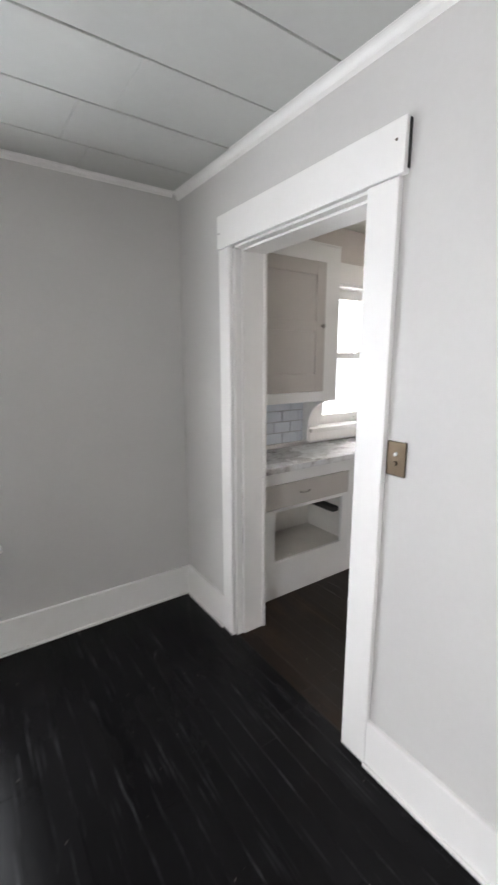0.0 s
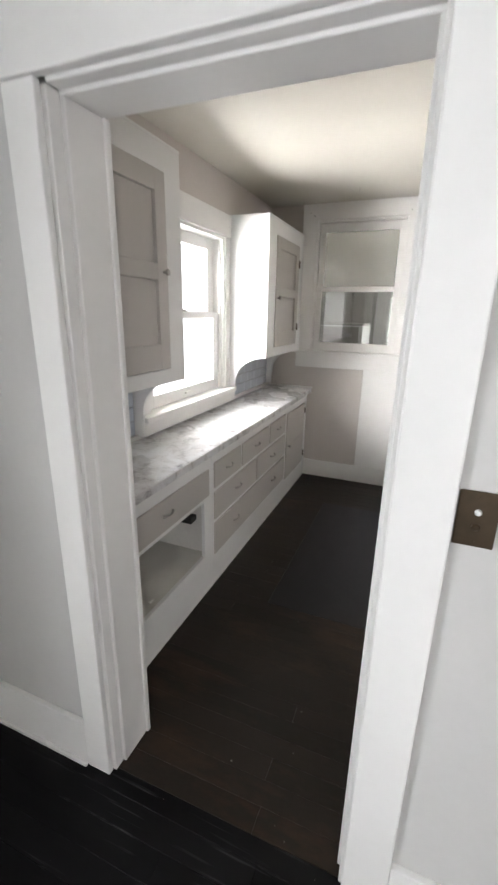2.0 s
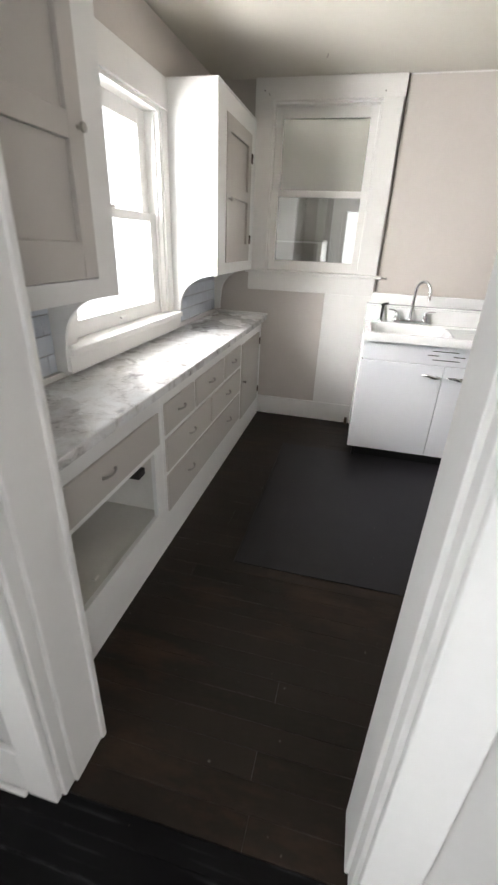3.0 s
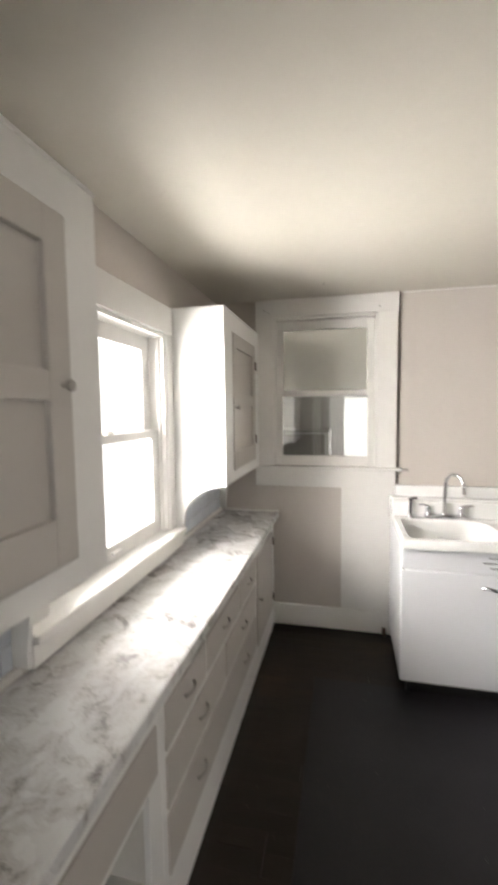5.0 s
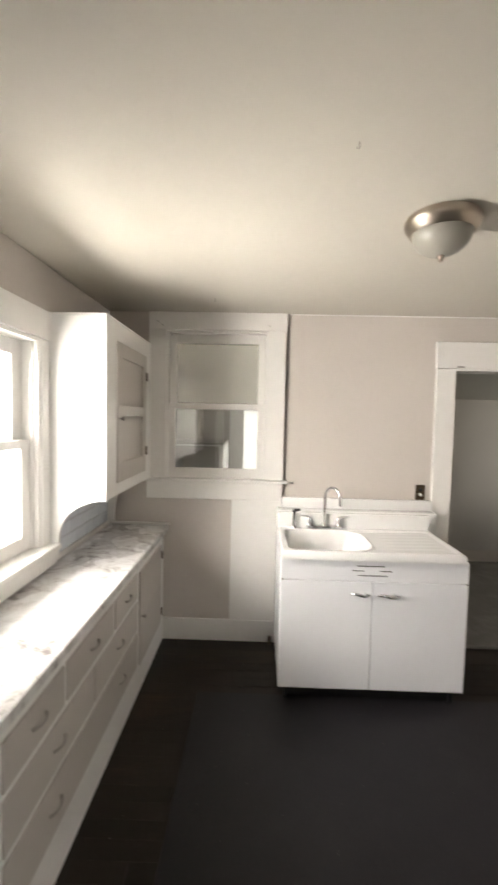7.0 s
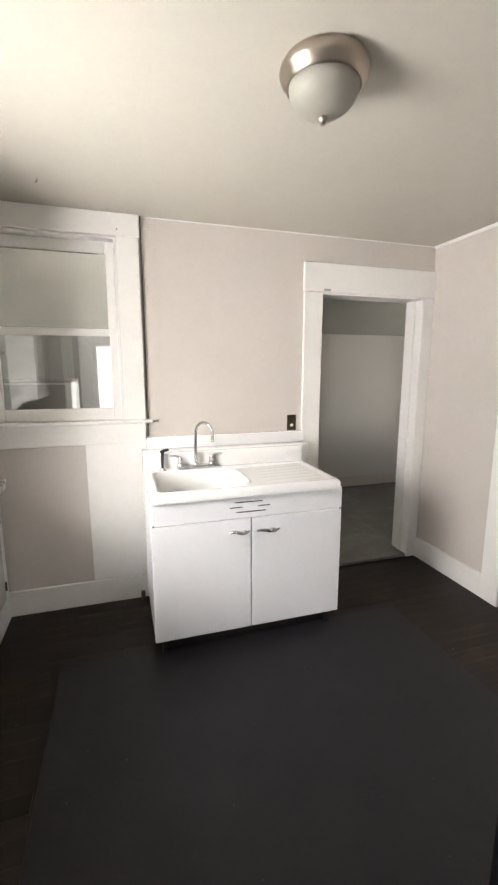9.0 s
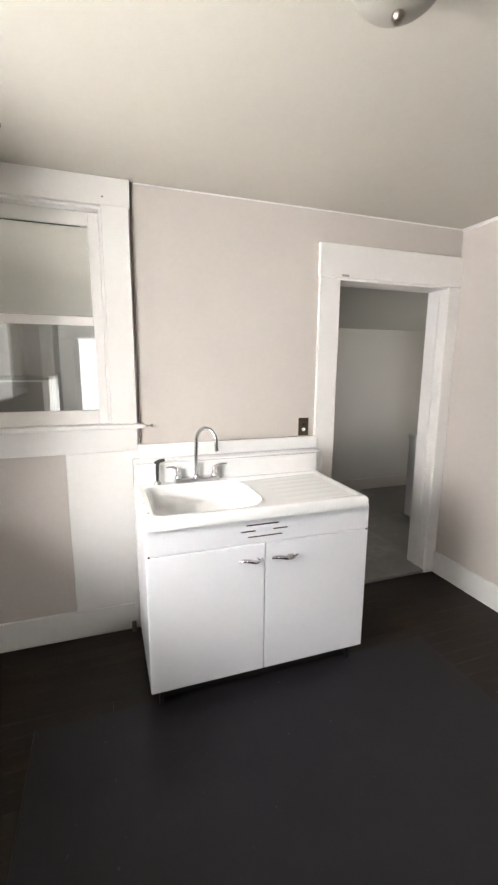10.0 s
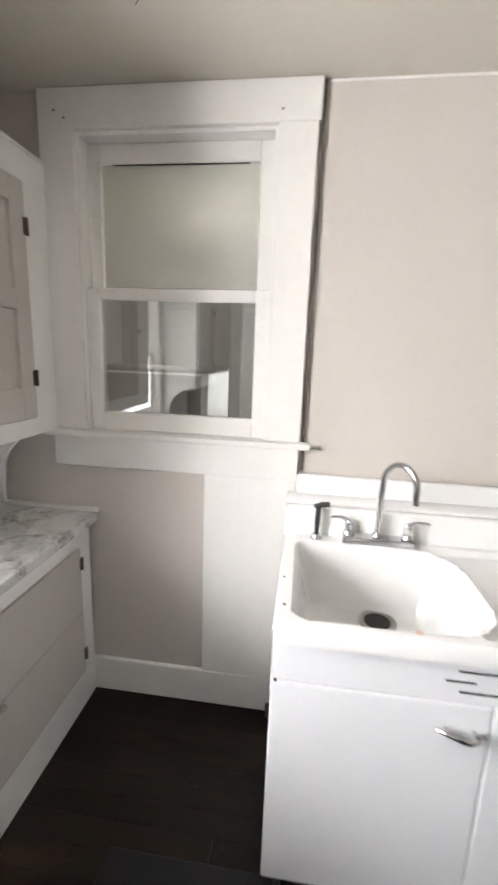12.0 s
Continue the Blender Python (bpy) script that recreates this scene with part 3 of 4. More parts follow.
def room_window(name, axis, at, a, b, z0, z1, sign, label="white wooden window of the front room"):
    w = thing(name, (at, (a + b) / 2, z0) if axis == 'y' else ((a + b) / 2, at, z0), label, "window", "", "structure")
    def bx(u0, u1, d0, d1, v0, v1):
        d0, d1 = sorted((at + sign * d0, at + sign * d1))
        return box(d0, d1, u0, u1, v0, v1, 0.004) if axis == 'y' else box(u0, u1, d0, d1, v0, v1, 0.004)
    part("casing", bx(a - 0.12, a, 0, 0.022, z0 - 0.02, z1), TRIM, w)
    part("casing", bx(b, b + 0.12, 0, 0.022, z0 - 0.02, z1), TRIM, w)
    part("header", bx(a - 0.12, b + 0.12, 0, 0.026, z1 + 0.002, z1 + 0.15), TRIM, w)
    part("sill", bx(a - 0.14, b + 0.14, -0.04, 0.05, z0 - 0.045, z0 - 0.02), TRIM, w)
    zm = (z0 + z1) / 2
    part("rail", bx(a, b, -0.08, -0.05, zm - 0.02, zm + 0.02), TRIM, w)
    part("frame", bx(a, a + 0.05, -0.08, -0.05, z0, z1), TRIM, w)
    part("frame", bx(b - 0.05, b, -0.08, -0.05, z0, z1), TRIM, w)
    for v0, v1 in ((z0, zm - 0.02), (zm + 0.02, z1)):
        part("pane", bx(a + 0.05, b - 0.05, -0.068, -0.064, v0, v1), CLEAR, w).visible_shadow = False


room_window("window_3", 'x', YN, -0.90, 0.10, 0.62, 1.95, -1)
room_window("window_4", 'y', XW, -1.7, -0.5, 0.55, 1.95, 1)
room_window("window_5", 'y', XB, 0.94, 1.65, 0.30, 1.81, -1, "small bright wooden window of the porch")


# ---- built-in kitchen cabinets ----
def bail_pull(parent, x, y, z, axis='x', w=0.085):
    """An arched pull standing proud of a drawer front that faces -y."""
    pts, tap = [], []
    for i in range(11):
        u = i / 10
        s = math.sin(math.pi * u)
        pts.append((x + (u - 0.5) * w, y - 0.003 - 0.015 * s ** 0.6, z - 0.004 * s))
        tap.append(1.5 - 0.6 * s)
    return part("pull", tube(pts, 0.0045, 8, tap), PEWTER, parent, "dull nickel arched pull", True)


def drawer(cab, x0, x1, z0, z1, yf, pulls):
    g = 0.003
    d = part("drawer", box(x0 + g, x1 - g, yf - 0.006, yf + 0.35, z0 + g, z1 - g, 0.003), GREIGE, cab, "greige painted drawer front")
    for px in pulls:
        bail_pull(d, px, yf - 0.006, (z0 + z1) / 2 + 0.004)
    return d


def knob(parent, x, y, z, material=PEWTER, r=0.014):
    return part("knob", spin([(0.006, 0), (0.006, -0.012), (r, -0.018), (r * 0.95, -0.026), (r * 0.5, -0.030)], 'y', (x, y, z), 16), material, parent, "", True)


def panel_door(cab, x0, x1, z0, z1, yf, rails, stile=0.072, knob_x=None, knob_z=None, hinge_x=None, hinge_z=()):
    """A framed door with sunk panels between its rails, facing -y."""
    d = part("door", box(x0, x0 + stile, yf - 0.012, yf + 0.010, z0, z1, 0.003), GREIGE, cab, "greige painted two-panel door")
    part("stile", box(x1 - stile, x1, yf - 0.012, yf + 0.010, z0, z1, 0.003), GREIGE, d)
    for a, b in rails:
        part("rail", box(x0 + stile, x1 - stile, yf - 0.012, yf + 0.010, a, b, 0.003), GREIGE, d)
    for (a, b), (c, e) in zip(rails, rails[1:]):
        part("panel", box(x0 + stile - 0.002, x1 - stile + 0.002, yf + 0.005, yf + 0.0095, b - 0.002, c + 0.002), GREIGE, d)
    if knob_x:
        knob(d, knob_x, yf - 0.012, knob_z)
    for hz in hinge_z:
        part("hinge", boxes([(hinge_x - 0.014, hinge_x + 0.014, yf - 0.0155, yf - 0.0118, hz - 0.028, hz + 0.028), (hinge_x - 0.004, hinge_x + 0.004, yf - 0.021, yf - 0.0145, hz - 0.03, hz + 0.03)], 0.001), IRON, d, "dark metal butt hinge")
    return d


def wall_cabinet(x0, x1, dx0, dx1, label, kx, hx, hz, brackets):
    yf, yb, z0, z1 = 2.228, YNK, 1.250, 2.230
    c = thing("wall_cabinet", ((x0 + x1) / 2, yf, z0), label, "cabinet", "kitchen wall cabinets")
    dz0, dz1 = 1.318, 2.128
    part("side_panel", box(x0, x0 + 0.02, yf + 0.02, yb, z0, z1, 0.002), FRAMEW, c)
    part("side_panel", box(x1 - 0.02, x1, yf + 0.02, yb, z0, z1, 0.002), FRAMEW, c)
    part("bottom_panel", box(x0 + 0.02, x1 - 0.02, yf + 0.02, yb, z0, z0 + 0.02), FRAMEW, c)
    part("top_panel", box(x0, x1, yf - 0.004, yb, z1, z1 + 0.012, 0.003), FRAMEW, c)
    part("back_panel", box(x0 + 0.02, x1 - 0.02, yb - 0.012, yb - 0.002, z0 + 0.02, z1), FRAMEW, c)
    part("face_frame", boxes([(x0, dx0 - 0.003, yf, yf + 0.02, z0, z1), (dx1 + 0.003, x1, yf, yf + 0.02, z0, z1),
                              (dx0 - 0.003, dx1 + 0.003, yf, yf + 0.02, z0, dz0 - 0.003), (dx0 - 0.003, dx1 + 0.003, yf, yf + 0.02, dz1 + 0.003, z1)]), FRAMEW, c)
    panel_door(c, dx0, dx1, dz0, dz1, yf + 0.006, [(dz0, 1.432), (1.702, 1.770), (2.046, dz1)], 0.075, kx, 1.737 if kx > 2.1 and kx < 3 else 1.690, hx, hz)
    # arched brackets that carry the cabinet down to the counter
    for bx in brackets:
        pts = [(yb - 0.003, z0), (yf + 0.004, z0)]
        for i in range(13):
            a = i / 12 * math.pi / 2
            pts.append((yf + 0.004 + 0.250 * math.sin(a), z0 - 0.004 - 0.20 * (1 - math.cos(a)) ** 1.0))
        pts += [(yf + 0.262, z0 - 0.27), (yf + 0.262, 0.920), (yb - 0.003, 0.920)]
        part("bracket", extrude_outline(pts, 'x', bx, bx + 0.018), FRAMEW, c, "white arched side bracket")
    return c


wall_cabinet(1.482, 2.298, 1.548, 2.168, "white wall cabinet with one greige two-panel door", 2.135, 1.550, (2.0, 1.45), (2.280,))
wall_cabinet(3.494, 4.400, 3.668, 4.262, "white wall cabinet in the corner with greige door", 3.700, 4.262, (1.985, 1.465), (3.494, 4.380))

YF = 2.122
b1 = thing("base_cabinet", (1.9, YF, 0), "white base cabinet with drawer over an open cubby", "cabinet", "kitchen base cabinets")
part("face_frame", boxes([(1.482, 1.690, YF, YF + 0.02, 0, 0.602), (2.292, 2.372, YF, YF + 0.02, 0, 0.845), (1.690, 2.292, YF, YF + 0.02, 0, 0.248),
                          (1.690, 2.292, YF, YF + 0.02, 0.586, 0.606), (1.482, 2.292, YF, YF + 0.02, 0.766, 0.845), (1.482, 1.52, YF, YF + 0.02, 0.606, 0.766)]), FRAMEW, b1)
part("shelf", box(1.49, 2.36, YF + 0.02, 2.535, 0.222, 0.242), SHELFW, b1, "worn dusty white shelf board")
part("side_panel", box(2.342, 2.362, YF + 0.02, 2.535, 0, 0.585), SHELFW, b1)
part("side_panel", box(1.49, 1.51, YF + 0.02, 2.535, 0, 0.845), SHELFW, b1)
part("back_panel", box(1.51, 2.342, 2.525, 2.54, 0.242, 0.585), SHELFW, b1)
# near-black bar drawn where the side panel has its dark slot
part("slot_bar", box(2.28, 2.342, YF + 0.08, 2.50, 0.44, 0.475, 0.002), DARK, b1, "dark bar for the slot in the cubby side")
drawer(b1, 1.52, 2.345, 0.606, 0.766, YF, (1.925,))
single("wooden_peg", box(1.840, 1.866, 2.175, 2.190, 0.2425, 0.252, 0.002), SHELFW, (1.853, 2.18, 0.2425), "small worn latch piece lying on the shelf", "latch")

b2 = thing("drawer_cabinet", (3.07, YF, 0), "white base cabinet with six greige drawers", "cabinet", "kitchen base cabinets")
part("face_frame", boxes([(2.374, 2.404, YF, YF + 0.02, 0, 0.845), (3.726, 3.752, YF, YF + 0.02, 0, 0.845), (2.404, 3.726, YF, YF + 0.02, 0, 0.198),
                          (2.404, 3.726, YF, YF + 0.02, 0.408, 0.424), (2.404, 3.726, YF, YF + 0.02, 0.602, 0.620), (2.404, 3.726, YF, YF + 0.02, 0.778, 0.845),
                          (2.786, 2.802, YF, YF + 0.02, 0.620, 0.778), (3.312, 3.334, YF, YF + 0.02, 0.620, 0.778), (3.060, 3.070, YF, YF + 0.02, 0.424, 0.602)]), FRAMEW, b2)
part("side_panel", box(2.374, 2.39, YF + 0.02, 2.535, 0, 0.845), FRAMEW, b2)
drawer(b2, 2.404, 2.786, 0.620, 0.778, YF, (2.595,))
drawer(b2, 2.802, 3.312, 0.620, 0.778, YF, (3.057,))
drawer(b2, 3.334, 3.726, 0.620, 0.778, YF, (3.53,))
drawer(b2, 2.404, 3.060, 0.424, 0.602, YF, (2.732,))
drawer(b2, 3.070, 3.726, 0.424, 0.602, YF, (3.398,))
drawer(b2, 2.404, 3.726, 0.198, 0.408, YF, (2.70, 3.43))

b3 = thing("corner_cabinet", (4.08, YF, 0), "white corner base cabinet with a greige door", "cabinet", "kitchen base cabinets")
part("face_frame", boxes([(3.754, 3.764, YF, YF + 0.02, 0, 0.845), (4.326, 4.412, YF, YF + 0.02, 0, 0.845), (3.764, 4.326, YF, YF + 0.02, 0, 0.172), (3.764, 4.326, YF, YF + 0.02, 0.766, 0.845)]), FRAMEW, b3)
part("side_panel", box(3.754, 3.77, YF + 0.02, 2.535, 0, 0.845), FRAMEW, b3)
dr = part("door", box(3.768, 4.322, YF - 0.008, YF + 0.012, 0.176, 0.4725, 0.002), GREIGE, b3, "greige painted plank door")
part("plank", box(3.768, 4.322, YF - 0.008, YF + 0.012, 0.4745, 0.762, 0.002), GREIGE, dr)
knob(dr, 3.80, YF - 0.008, 0.475, PEWTER, 0.012)
for hz in (0.69, 0.26):
    part("hinge", boxes([(4.312, 4.336, YF - 0.0115, YF - 0.008, hz - 0.026, hz + 0.026), (4.319, 4.327, YF - 0.017, YF - 0.010, hz - 0.028, hz + 0.028)], 0.001), IRON, dr, "dark metal butt hinge")

wt = thing("worktop", (2.95, 2.3, 0.852), "white marble-look laminate worktop with grey veins", "worktop")
part("top", box(1.47, 4.430, 2.0895, YNK - 0.022, 0.852, 0.888, 0.002), MARBLE, wt)
part("front_edge", box(1.47, 4.430, 2.082, 2.0895, 0.850, 0.8885, 0.003), MARBLE, wt, "marble-look edge band")
# added near-black sheet puts the gap's shade under the worktop into colour
single("worktop_gap_fill", box(1.48, 4.40, 2.135, YNK - 0.03, 0.8455, 0.8515), DARK, (2.95, 2.3, 0.8455), "dark filler for the shaded gap under the worktop edge", "board")
for nm, bx in (("trim_worktop_back", (1.47, 2.302, YNK - 0.021, YNK, 0.888, 0.915)), ("trim_worktop_corner", (3.492, 4.41, YNK - 0.021, YNK, 0.888, 0.915)), ("trim_worktop_end", (4.411, XE, 2.078, YNK - 0.0215, 0.8885, 0.905)), ("trim_worktop_window", (2.302, 3.492, YNK - 0.0215, YNK - 0.0005, 0.8885, 0.9045))):
    structure(nm, box(*bx, 0.003), TRIM, "narrow white wooden strip along the worktop", "moulding")


# tiles behind the counter
def tile_field(name, x0, x1, z0, z1):
    base = structure(name, box(x0, x1, YNK - 0.006, YNK - 0.001, z0, z1), GROUT, "pale blue-white subway tile splashback", "splashback")
    tw, th, g = 0.152, 0.076, 0.004
    cache = {}
    row, z = 0, z0 + g
    while z < z1 - 0.01:
        h = round(min(th, z1 - z), 4)
        x = x0 - (tw / 2 if row % 2 else 0)
        while x < x1 - 0.005:
            a, b = max(x, x0), min(x + tw, x1)
            w = round(b - a - g, 4)
            if w > 0.01:
                if (w, h) not in cache:
                    cache[(w, h)] = mesh_of("tile", box(0, w, 0, 0.008, 0, h, 0.002, 1), TILE)
                o = new("tile", cache[(w, h)])
                o.parent = base
                o.location = (a + g / 2, YNK - 0.0115 + random.uniform(0, 0.0008), z)
            x += tw
        z += th + g
        row += 1


# ---- sink ----
SX0, SX1, SY0, SY1 = 3.712, 4.425, 0.186, 1.268
FX = 3.742
sink = thing("kitchen_sink", ((SX0 + SX1) / 2, (SY0 + SY1) / 2, 0), "white enamelled steel sink cabinet with drainboard top", "sink")
part("cabinet_body", boxes([(FX + 0.02, 4.36, SY0 - 0.03, SY0 - 0.01, 0.09, 0.885), (FX + 0.02, 4.36, SY1 - 0.02, SY1, 0.09, 0.885), (FX + 0.02, 4.36, SY0 - 0.01, SY1 - 0.02, 0.09, 0.11), (4.34, 4.36, SY0 - 0.01, SY1 - 0.02, 0.11, 0.885)], 0.006), STEELW, sink)
part("toe_kick", box(FX + 0.07, 4.34, SY0 - 0.0, SY1 - 0.05, 0, 0.09), BLACKP, sink, "black recessed toe kick")
for y in (SY0 + 0.02, SY1 - 0.06):
    part("foot", box(FX + 0.03, FX + 0.06, y, y + 0.02, 0, 0.09, 0.003), BLACKP, sink)
part("apron_panel", box(FX, FX + 0.02, SY0 - 0.03, SY1, 0.757, 0.886, 0.005), STEELW, sink)
doorl = part("door", box(FX, FX + 0.02, 0.7215, SY1, 0.090, 0.7545, 0.005), STEELW, sink)
doorr = part("door", box(FX, FX + 0.02, SY0 - 0.03, 0.7185, 0.090, 0.7545, 0.005), STEELW, sink)


def lever_pull(parent, y0, y1, z, knobbed):
    pts, tap = [], []
    for i in range(13):
        u = i / 12
        pts.append((FX - 0.010 - 0.020 * math.sin(math.pi * min(1, u * 1.05)), y0 + (y1 - y0) * u, z + 0.006 * math.sin(2 * math.pi * u)))
        tap.append(0.5 + 0.8 * math.sin(math.pi * (0.12 + 0.8 * u)))
    part("handle", tube(pts, 0.0075, 10, tap), CHROME, parent, "streamlined chrome handle", True)
    for u in (0.2, 0.8):
        part("post", tube([(FX + 0.001, y0 + (y1 - y0) * u, z), (FX - 0.02, y0 + (y1 - y0) * u, z)], 0.006, 8), CHROME, parent, "", True)
    if knobbed:
        part("lock", spin([(0.012, -0.022), (0.013, -0.034), (0.009, -0.042)], 'x', (FX, y0 + (y1 - y0) * 0.62, z + 0.002), 14), PEWTER, parent, "", True)


lever_pull(doorl, 0.848, 0.735, 0.683, False)
lever_pull(doorr, 0.690, 0.556, 0.678, True)
for a, b, z in ((0.816, 0.654, 0.850), (0.843, 0.772, 0.8215), (0.682, 0.610, 0.8215), (0.808, 0.637, 0.793)):
    part("vent_slot", box(FX - 0.003, FX - 0.0002, b, a, z - 0.0028, z + 0.0028, 0.001), BLACKP, sink, "black pressed vent slot")
for y, z in ((SY1 - 0.012, 0.760), (SY0 - 0.018, 0.755)):
    part("screw", spin([(0.005, -0.003), (0.005, 0.001)], 'x', (FX, y, z), 8), IRON, sink)


def sink_top():
    """The one-piece top: rolled rim, deep bowl and drainboard, as a height field over a grid."""
    bm = bmesh.new()
    bx0, bx1, by0, by1 = 3.745, 4.205, 0.700, 1.226
    nx, ny = 74, 104
    def smooth(t):
        t = max(0.0, min(1.0, t))
        return t * t * (3 - 2 * t)
    def height(x, y):
        # edges roll over
        e = min(x - SX0, y - SY0, SY1 - y)
        z = 0.940
        if e < 0.014:
            z -= 0.014 - math.sqrt(max(0, 0.014 ** 2 - (0.014 - e) ** 2))
        # bowl: rounded rectangle, with a wide corner radius toward the drainboard
        cx, cy, hx, hy = (bx0 + bx1) / 2, (by0 + by1) / 2, (bx1 - bx0) / 2, (by1 - by0) / 2
        r = 0.14 if y < cy else 0.05
        qx, qy = abs(x - cx) - hx + r, abs(y - cy) - hy + r
        d = math.hypot(max(qx, 0), max(qy, 0)) + min(max(qx, qy), 0) - r
        if d < 0:
            slope = 0.12 - 0.055 * smooth((y - by0 - 0.1) / 0.33)
            z -= 0.19 * smooth(-d / slope) ** 0.8 + 0.008 * smooth(-d / 0.012)
            z -= 0.012 * max(0, 1 - math.hypot(x - 4.07, y - 0.945) / 0.22)
        elif y < by0 + 0.06 and e > 0.03 and x < 4.235:
            # drainboard: a shallow tray with ribs
            t = smooth((e - 0.03) / 0.012) * smooth((4.235 - x) / 0.02) * smooth(d / 0.02)
            z -= t * (0.006 + 0.010 * (y - SY0) / 0.5)
            if y < 0.60:
                z += t * 0.0009 * max(0, math.sin((x - 3.70) / 0.068 * 2 * math.pi)) * smooth((0.60 - y) / 0.03) * smooth((y - 0.262) / 0.02)
        return z
    grid = []
    for i in range(nx + 1):
        x = SX0 + (4.262 - SX0) * i / nx
        grid.append([bm.verts.new((x, SY0 + (SY1 - SY0) * j / ny, height(x, SY0 + (SY1 - SY0) * j / ny))) for j in range(ny + 1)])
    for i in range(nx):
        for j in range(ny):
            bm.faces.new((grid[i][j], grid[i + 1][j], grid[i + 1][j + 1], grid[i][j + 1]))
    # skirt round the rim
    ring = [grid[i][0] for i in range(nx, -1, -1)] + [grid[0][j] for j in range(1, ny + 1)] + [grid[i][ny] for i in range(1, nx + 1)]
    low = [bm.verts.new((v.co.x, v.co.y, 0.887)) for v in ring]
    for k in range(len(ring) - 1):
        bm.faces.new((ring[k], ring[k + 1], low[k + 1], low[k]))
    bmesh.ops.recalc_face_normals(bm, faces=bm.faces)
    return bm


part("basin_top", sink_top(), ENAMEL, sink, "white porcelain basin with ribbed drainboard", True)
part("splashback", box(4.262, 4.300, SY0 - 0.006, SY1, 0.887, 1.045, 0.010, 3), ENAMEL, sink, "", True)
part("splash_ledge", box(4.300, SX1, 0.120, SY1, 0.887, 1.052, 0.008, 3), ENAMEL, sink, "", True)
part("splash_top", box(4.392, SX1 + 0.004, 0.112, 1.236, 1.050, 1.128, 0.008, 3), ENAMEL, sink, "", True)
part("drain", spin([(0.060, 0.0), (0.062, 0.005), (0.051, 0.007), (0.045, 0.001), (0.034, -0.004)], 'z', (4.07, 0.945, 0.7365), 28), PEWTER, sink, "dull metal basket drain", True)
part("drain_hole", spin([(0.042, 0.004), (0.042, 0.0062)], 'z', (4.07, 0.945, 0.7365), 20), DARK, sink)
for x, y in ((3.94, 1.252), (3.80, 1.245)):
    part("chip", spin([(0.005, 0), (0.004, 0.0012)], 'z', (x, y, 0.9402 if y > 1.24 else 0.925), 9), IRON, sink, "dark chip in the enamel")

part("rust_mark", spin([(0.010, 0), (0.008, 0.0006)], 'z', (3.742, 0.917, 0.9402), 11), RUST, sink, "faint reddish rust mark on the rim")

faucet = thing("faucet", (4.235, 0.94, 0.94), "chrome gooseneck faucet with two lever handles", "faucet")
part("deck_plate", box(4.204, 4.258, 0.815, 1.062, 0.9405, 0.966, 0.006, 3), CHROME, faucet, "", True)
pts = [(4.235, 0.94, 0.955), (4.235, 0.94, 1.02), (4.235, 0.94, 1.09), (4.235, 0.938, 1.15)]
for i in range(1, 15):
    a = math.pi * i / 14 * 1.06
    pts.append((4.235 - 0.058 * (1 - math.cos(a)) * 0.75, 0.938 - 0.045 * (1 - math.cos(a)), 1.165 + 0.075 * math.sin(a)))
pts.append((pts[-1][0] - 0.002, pts[-1][1] - 0.002, pts[-1][2] - 0.03))
part("spout", tube(pts, 0.0105, 14), CHROME, faucet, "", True)
part("collar", spin([(0.019, 0), (0.019, 0.012), (0.013, 0.022)], 'z', (4.235, 0.94, 0.958), 18), CHROME, faucet, "", True)
for y, dy in ((1.040, 0.055), (0.838, -0.055)):
    hb = part("handle_base", spin([(0.020, 0), (0.019, 0.02), (0.013, 0.028), (0.015, 0.045), (0.010, 0.062)], 'z', (4.235, y, 0.957), 18), CHROME, faucet, "", True)
    part("lever", tube([(4.235, y, 1.015), (4.228, y + dy * 0.5, 1.030), (4.215, y + dy, 1.034), (4.212, y + dy * 1.2, 1.033)], 0.006, 10, (1.3, 1.1, 0.9, 0.7)), CHROME, hb, "", True)

spray = thing("side_sprayer", (4.235, 1.152, 0.94), "black side sprayer in a chrome socket", "sprayer")
part("socket", spin([(0.020, 0), (0.018, 0.012), (0.012, 0.02)], 'z', (4.235, 1.152, 0.9405), 16), CHROME, spray, "", True)
part("grip", tube([(4.235, 1.152, 0.955), (4.235, 1.152, 1.0), (4.235, 1.150, 1.045), (4.233, 1.146, 1.062)], 0.0095, 12, (0.75, 1.0, 1.05, 1.0)), BLACKP, spray, "", True)
part("spray_head", tube([(4.236, 1.165, 1.058), (4.232, 1.140, 1.068), (4.226, 1.112, 1.074)], 0.0095, 12, (0.8, 1.1, 0.9)), BLACKP, spray, "", True)

# ---- small wall fixtures ----
def plate(name, axis, at, sign, u, v, w, h, label, category, holes):
    """A brass cover plate of w x h centred on u, v, standing off the wall at at."""
    o = thing(name, (at, u, v), label, category)
    d0, d1 = sorted((at, at + sign * 0.007))
    p = part("cover", box(d0, d1, u - w / 2, u + w / 2, v - h / 2, v + h / 2, 0.003), BRASS, o)
    for dv, r, m in holes:
        f = at + sign * 0.0065
        part("button", spin([(r, 0), (r, sign * 0.004), (r * 0.7, sign * 0.0065)], 'x', (f, u, v + dv), 14), m, o, "", True)
    for dv in (-h * 0.40, h * 0.40):
        part("screw", spin([(0.003, 0), (0.003, sign * 0.0022)], 'x', (at + sign * 0.0065, u, v + dv), 8), BRASS, o)
    return o


